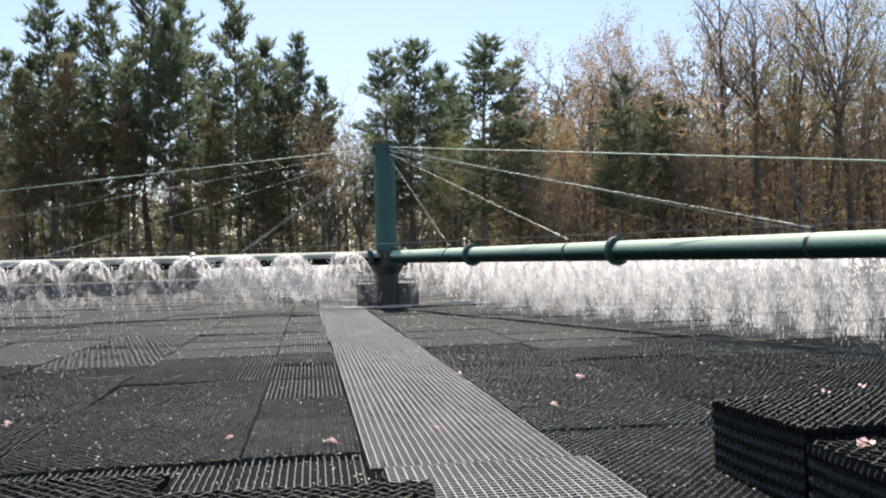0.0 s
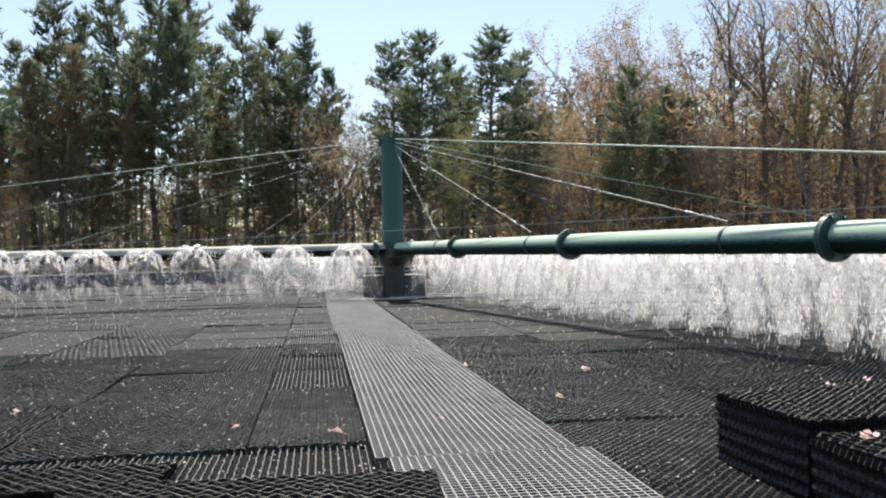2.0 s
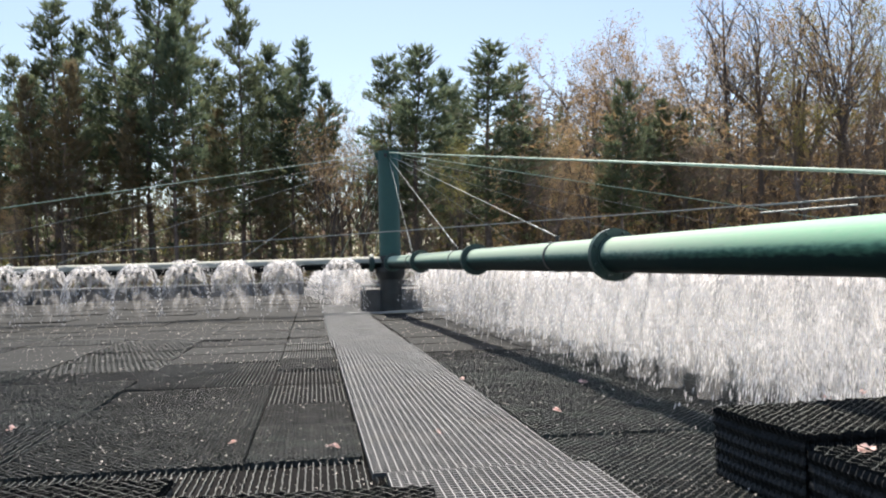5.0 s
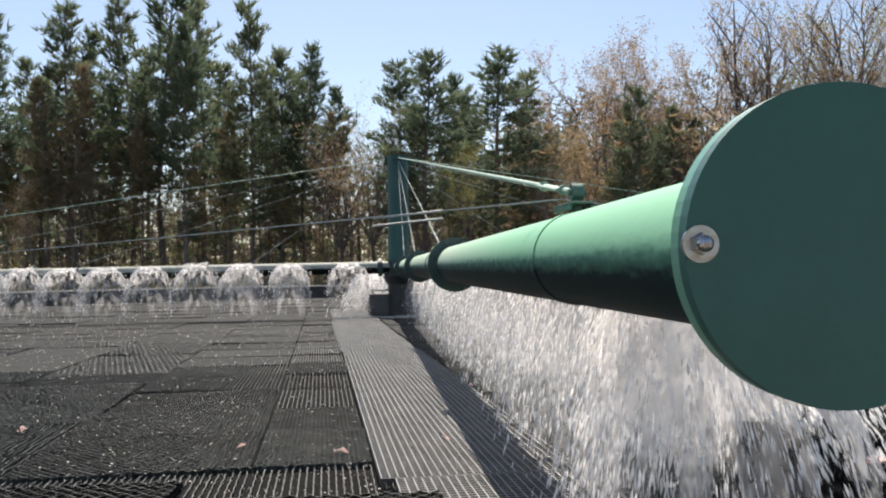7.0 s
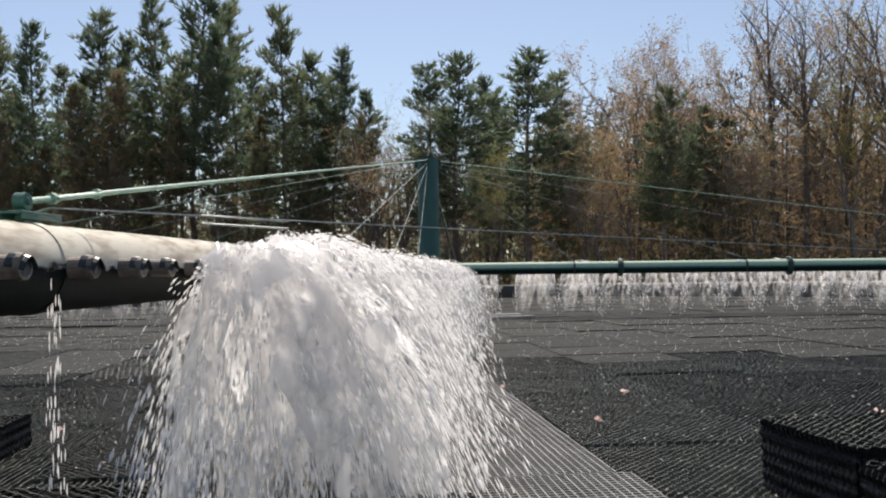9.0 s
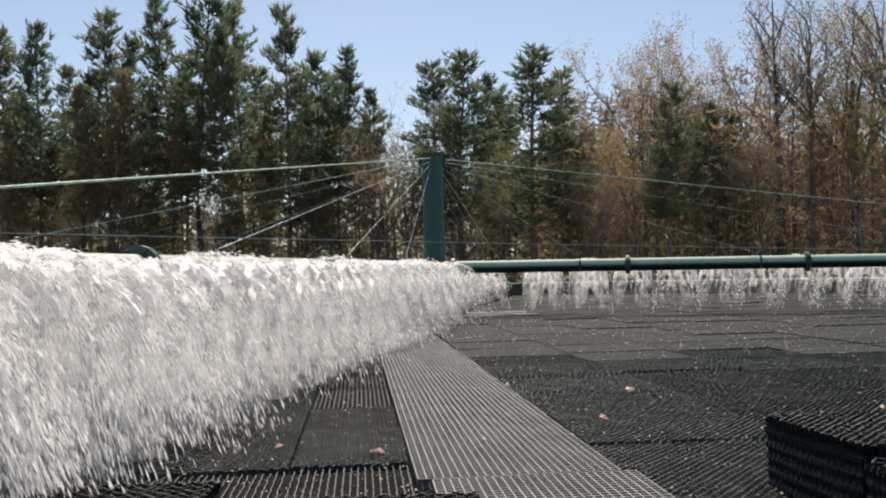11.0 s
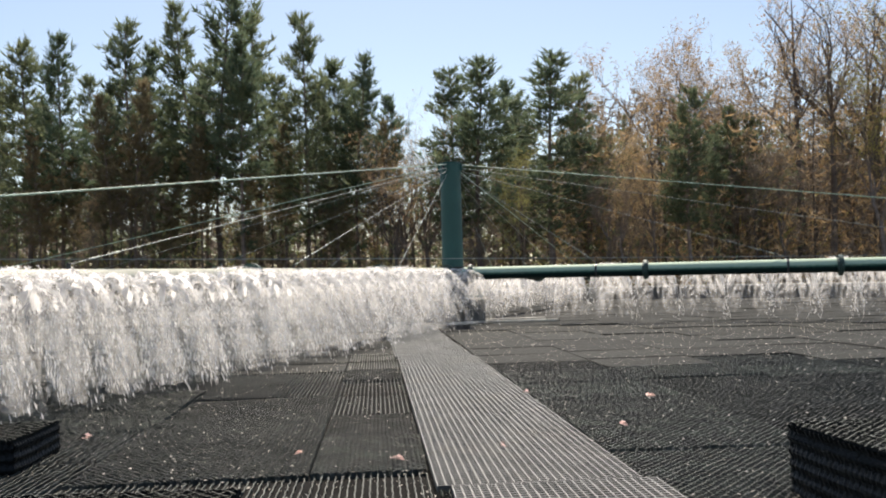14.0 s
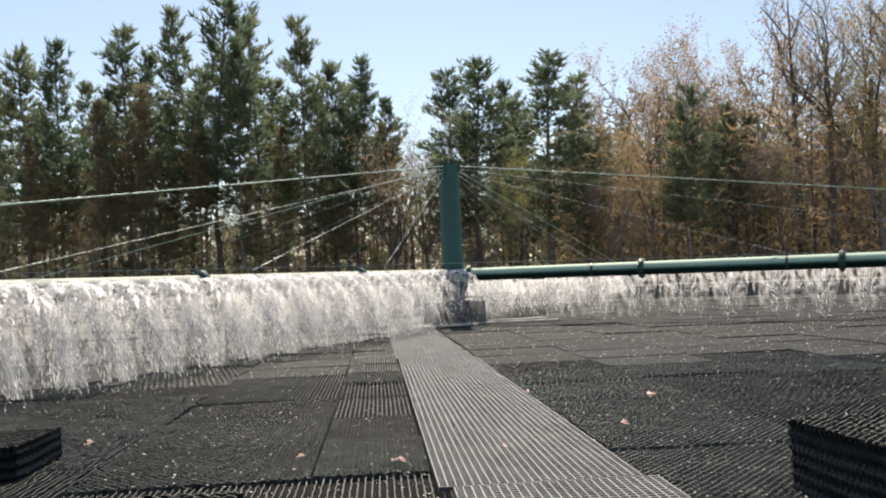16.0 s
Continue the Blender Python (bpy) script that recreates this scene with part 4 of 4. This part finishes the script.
def make_trees():
    rng = random.Random(77)
    # direction, slope of the top, distance, pine model, width
    tall = [(-0.512, 0.30, 60, 0, 1.0), (-0.470, 0.300, 58, 1, 0.9), (-0.388, 0.318, 60, 4, 1.0), (-0.36, 0.285, 66, 3, 0.9), (-0.318, 0.335, 62, 1, 0.9),
            (-0.272, 0.352, 60, 0, 1.05), (-0.232, 0.325, 66, 4, 0.9), (-0.173, 0.322, 60, 2, 0.85), (-0.137, 0.262, 64, 3, 1.0), (-0.107, 0.268, 62, 1, 0.85),
            (-0.074, 0.215, 66, 3, 0.8), (-0.43, 0.25, 70, 2, 0.9), (-0.55, 0.27, 66, 2, 1.0), (-0.60, 0.29, 64, 4, 1.0),
            (-0.49, 0.22, 66, 0, 1.0), (-0.415, 0.23, 68, 1, 1.0), (-0.345, 0.22, 70, 0, 1.0), (-0.295, 0.26, 70, 3, 0.9), (-0.25, 0.30, 56, 3, 0.8), (-0.205, 0.24, 70, 1, 1.0), (-0.155, 0.22, 70, 0, 1.0), (-0.12, 0.235, 72, 4, 1.0),
            (0.003, 0.258, 62, 2, 1.15), (0.036, 0.268, 58, 0, 1.3), (0.070, 0.24, 78, 3, 0.9), (0.121, 0.270, 58, 2, 1.5), (0.16, 0.245, 64, 4, 1.2), (0.09, 0.19, 72, 0, 1.2),
            (0.286, 0.225, 56, 0, 0.95), (0.355, 0.19, 66, 4, 1.0), (0.215, 0.19, 90, 1, 1.0), (0.19, 0.175, 84, 0, 1.0), (0.41, 0.17, 80, 2, 1.0), (0.268, 0.18, 58, 1, 0.75), (0.312, 0.165, 57, 4, 0.75), (0.335, 0.20, 60, 3, 0.8), (0.46, 0.17, 72, 3, 1.0)]
    for a, b, d, k, w in tall:
        plant(PINES[k], a, d, b + (0.016 if a < -0.06 else 0.006), NEEDLES, "tall dark green white pine with open upswept tiers", "pine tree", w, rng.uniform(0, 360))
    for _ in range(18):
        a = rng.choice((rng.uniform(-0.62, -0.06), rng.uniform(-0.62, -0.06), rng.uniform(0.0, 0.2)))
        plant(PINES[rng.randrange(5)], a, rng.uniform(66, 92), rng.uniform(0.12, 0.22), NEEDLES, "green white pine standing deeper in the wood", "pine tree", 1.0, rng.uniform(0, 360))
    for a, b, d in ((-0.375, 0.26, 57), (-0.455, 0.17, 58), (-0.30, 0.2, 57), (-0.2, 0.2, 60), (-0.415, 0.24, 57), (-0.335, 0.16, 58), (-0.24, 0.16, 57), (-0.14, 0.15, 58), (-0.5, 0.2, 57), (0.06, 0.16, 64), (0.34, 0.2, 62), (-0.085, 0.2, 63)):
        plant(PINES[rng.choice((1, 3))], a, d, b, NEEDLES_BROWN, "thin pine with browned orange needles", "pine tree", 0.75, rng.uniform(0, 360))
    # bare spring trees
    bare = [(-0.055, 0.225, 58, 2, BUDS), (-0.03, 0.21, 60, 0, BUDS), (-0.068, 0.2, 57, 0, BUDS), (-0.043, 0.23, 64, 2, BUDS), (0.238, 0.285, 66, 1, BUDS), (0.20, 0.255, 66, 1, BUDS), (0.265, 0.295, 70, 3, BUDS), (0.312, 0.275, 66, 1, BUDS), (0.29, 0.28, 70, 0, BUDS), (0.335, 0.29, 68, 3, BUDS), (0.415, 0.40, 62, 4, BUDS),
            (0.452, 0.42, 60, 2, BUDS), (0.505, 0.40, 62, 0, BUDS), (0.535, 0.41, 60, 5, BUDS), (0.48, 0.36, 70, 5, YELLOW), (0.575, 0.4, 58, 4, BUDS), (0.555, 0.36, 66, 1, YELLOW), (0.6, 0.36, 62, 3, YELLOW), (0.38, 0.30, 70, 1, BUDS), (0.52, 0.27, 56, 3, YELLOW), (0.47, 0.24, 70, 1, YELLOW),
            (0.205, 0.165, 54, 3, BUDS), (0.245, 0.175, 56, 3, BUDS), (0.36, 0.17, 58, 1, RUST), (0.4, 0.16, 56, 3, RUST), (0.44, 0.18, 66, 3, RUST), (0.185, 0.13, 52, 1, RUST),
            (0.078, 0.158, 52, 3, YELLOW), (-0.1, 0.05, 54, 3, YELLOW), (-0.38, 0.13, 56, 1, RUST), (-0.43, 0.12, 56, 3, BUDS), (-0.25, 0.12, 60, 1, BUDS), (0.57, 0.2, 58, 3, RUST), (0.64, 0.28, 60, 1, BUDS)]
    for a, b, d, k, mat in bare:
        word = {BUDS: "tall grey tree with pale orange spring buds", RUST: "bare tree with rust-brown spring buds", YELLOW: "tree with new yellow-green spring leaves"}[mat]
        plant(LEAFY[k], a, d, b, mat, word, "tree", 1.0, rng.uniform(0, 360))
    for _ in range(34):
        a = rng.choice((rng.uniform(0.15, 0.66), rng.uniform(0.3, 0.66), rng.uniform(-0.6, 0.1)))
        d = rng.uniform(54, 90)
        plant(LEAFY[rng.randrange(4)], a, d, rng.uniform(0.07, 0.16), rng.choice((RUST, BUDS, RUST, YELLOW)), "slender young tree in early leaf at the wood's edge", "tree", 0.9, rng.uniform(0, 360))


make_trees()


def make_woods():
    """Undergrowth and slender stems that close the wood behind the single trees."""
    rng = random.Random(91)
    for word, mat, a0, a1, count, low, high in (("rust-brown undergrowth and saplings of the wood", RUST, -0.75, 0.8, 9500, 0.2, 9.0), ("green undergrowth of young pines", NEEDLES, -0.75, 0.42, 6000, 0.5, 11.0),
                                                ("orange budding brush on the wooded slope", BUDS, 0.12, 0.8, 7000, 0.5, 12.0), ("brown twiggy thicket on the wooded slope", RUST, 0.13, 0.8, 7000, 0.5, 15.0), ("yellow-green brush at the wood's edge", YELLOW, -0.7, 0.8, 1500, 0.2, 6.0)):
        v, f = [], []
        for _ in range(2 * count):
            d = rng.uniform(56, 105)
            a = rng.uniform(a0, a1)
            x, y = a * d, -18.53 + d
            z = hill(x, y) + low + (high - low) * rng.random() ** 1.5
            tuft(v, f, Vector((x, y, z)), rng.uniform(0.3, 0.62), 5, rng, 0.8, 0.12)
        ob = new("undergrowth", mesh_of("undergrowth", v, f, mat))
        tagged(ob, word, "undergrowth", kind="stuff")
    v, f = [], []
    for _ in range(5600):
        d, a = rng.uniform(92, 120), rng.uniform(-0.75, 0.8)
        x, y = a * d, -18.53 + d
        tuft(v, f, Vector((x, y, hill(x, y) + 0.3 + 9.0 * rng.random())), rng.uniform(0.8, 1.5), 6, rng, 0.9, 0.14)
    ob = new("far_wood", mesh_of("far_wood", v, f, RUST))
    tagged(ob, "dim brown depth of the wood behind the trees", "woods", kind="stuff")
    v, f = [], []
    for _ in range(620):
        d = rng.uniform(58, 110)
        a = rng.uniform(-0.75, 0.8)
        x, y = a * d, -18.53 + d
        z, h, r = hill(x, y) - 0.2, rng.uniform(5, 15), rng.uniform(0.03, 0.11)
        top = Vector((x + rng.gauss(0, 0.7), y, z + h))
        mid = Vector((x, y, z)).lerp(top, 0.5) + Vector((rng.gauss(0, 0.15), 0, 0))
        limb(v, f, [Vector((x, y, z)), mid, top], [r, r * 0.7, r * 0.2], 4)
        for _ in range(7):
            u = rng.uniform(0.3, 1)
            p = Vector((x, y, z)).lerp(top, u)
            limb(v, f, [p, p + Vector((rng.gauss(0, 1), rng.gauss(0, 1), rng.uniform(0.3, 1.2))) * rng.uniform(0.6, 1.3)], [r * 0.35, 0.01], 3)
    ob = new("saplings", mesh_of("saplings", v, f, BARK_GREY))
    tagged(ob, "many slender grey stems standing in the wood", "saplings", kind="stuff")


make_woods()


# ---- movement ----
def motions():
    rows = []
    for i in range(65):
        t = i * 0.25
        gust = t - 7.55
        rows.append((t, pose(0, 0, 0, 0, 0, 3.0 * (7.59 - t) - 90 - 0.25 * gust * math.exp(-(gust / 0.9) ** 2))))
    walk(distributor, rows)
    # the drops keep falling: a short fall, then the next drops take their place
    for n, (drop, m) in enumerate(SPRAYS):
        rows, k = [(0.0, m)], n % 5
        while k + 5 < 480:
            rows.append(((k + 1) / 30, m @ pose(0, 0, 0.06)))
            rows.append(((k + 5) / 30, m @ pose(0, 0, -0.09)))
            k += 5
        rows.append((16.0, m))
        walk(drop, rows)


motions()
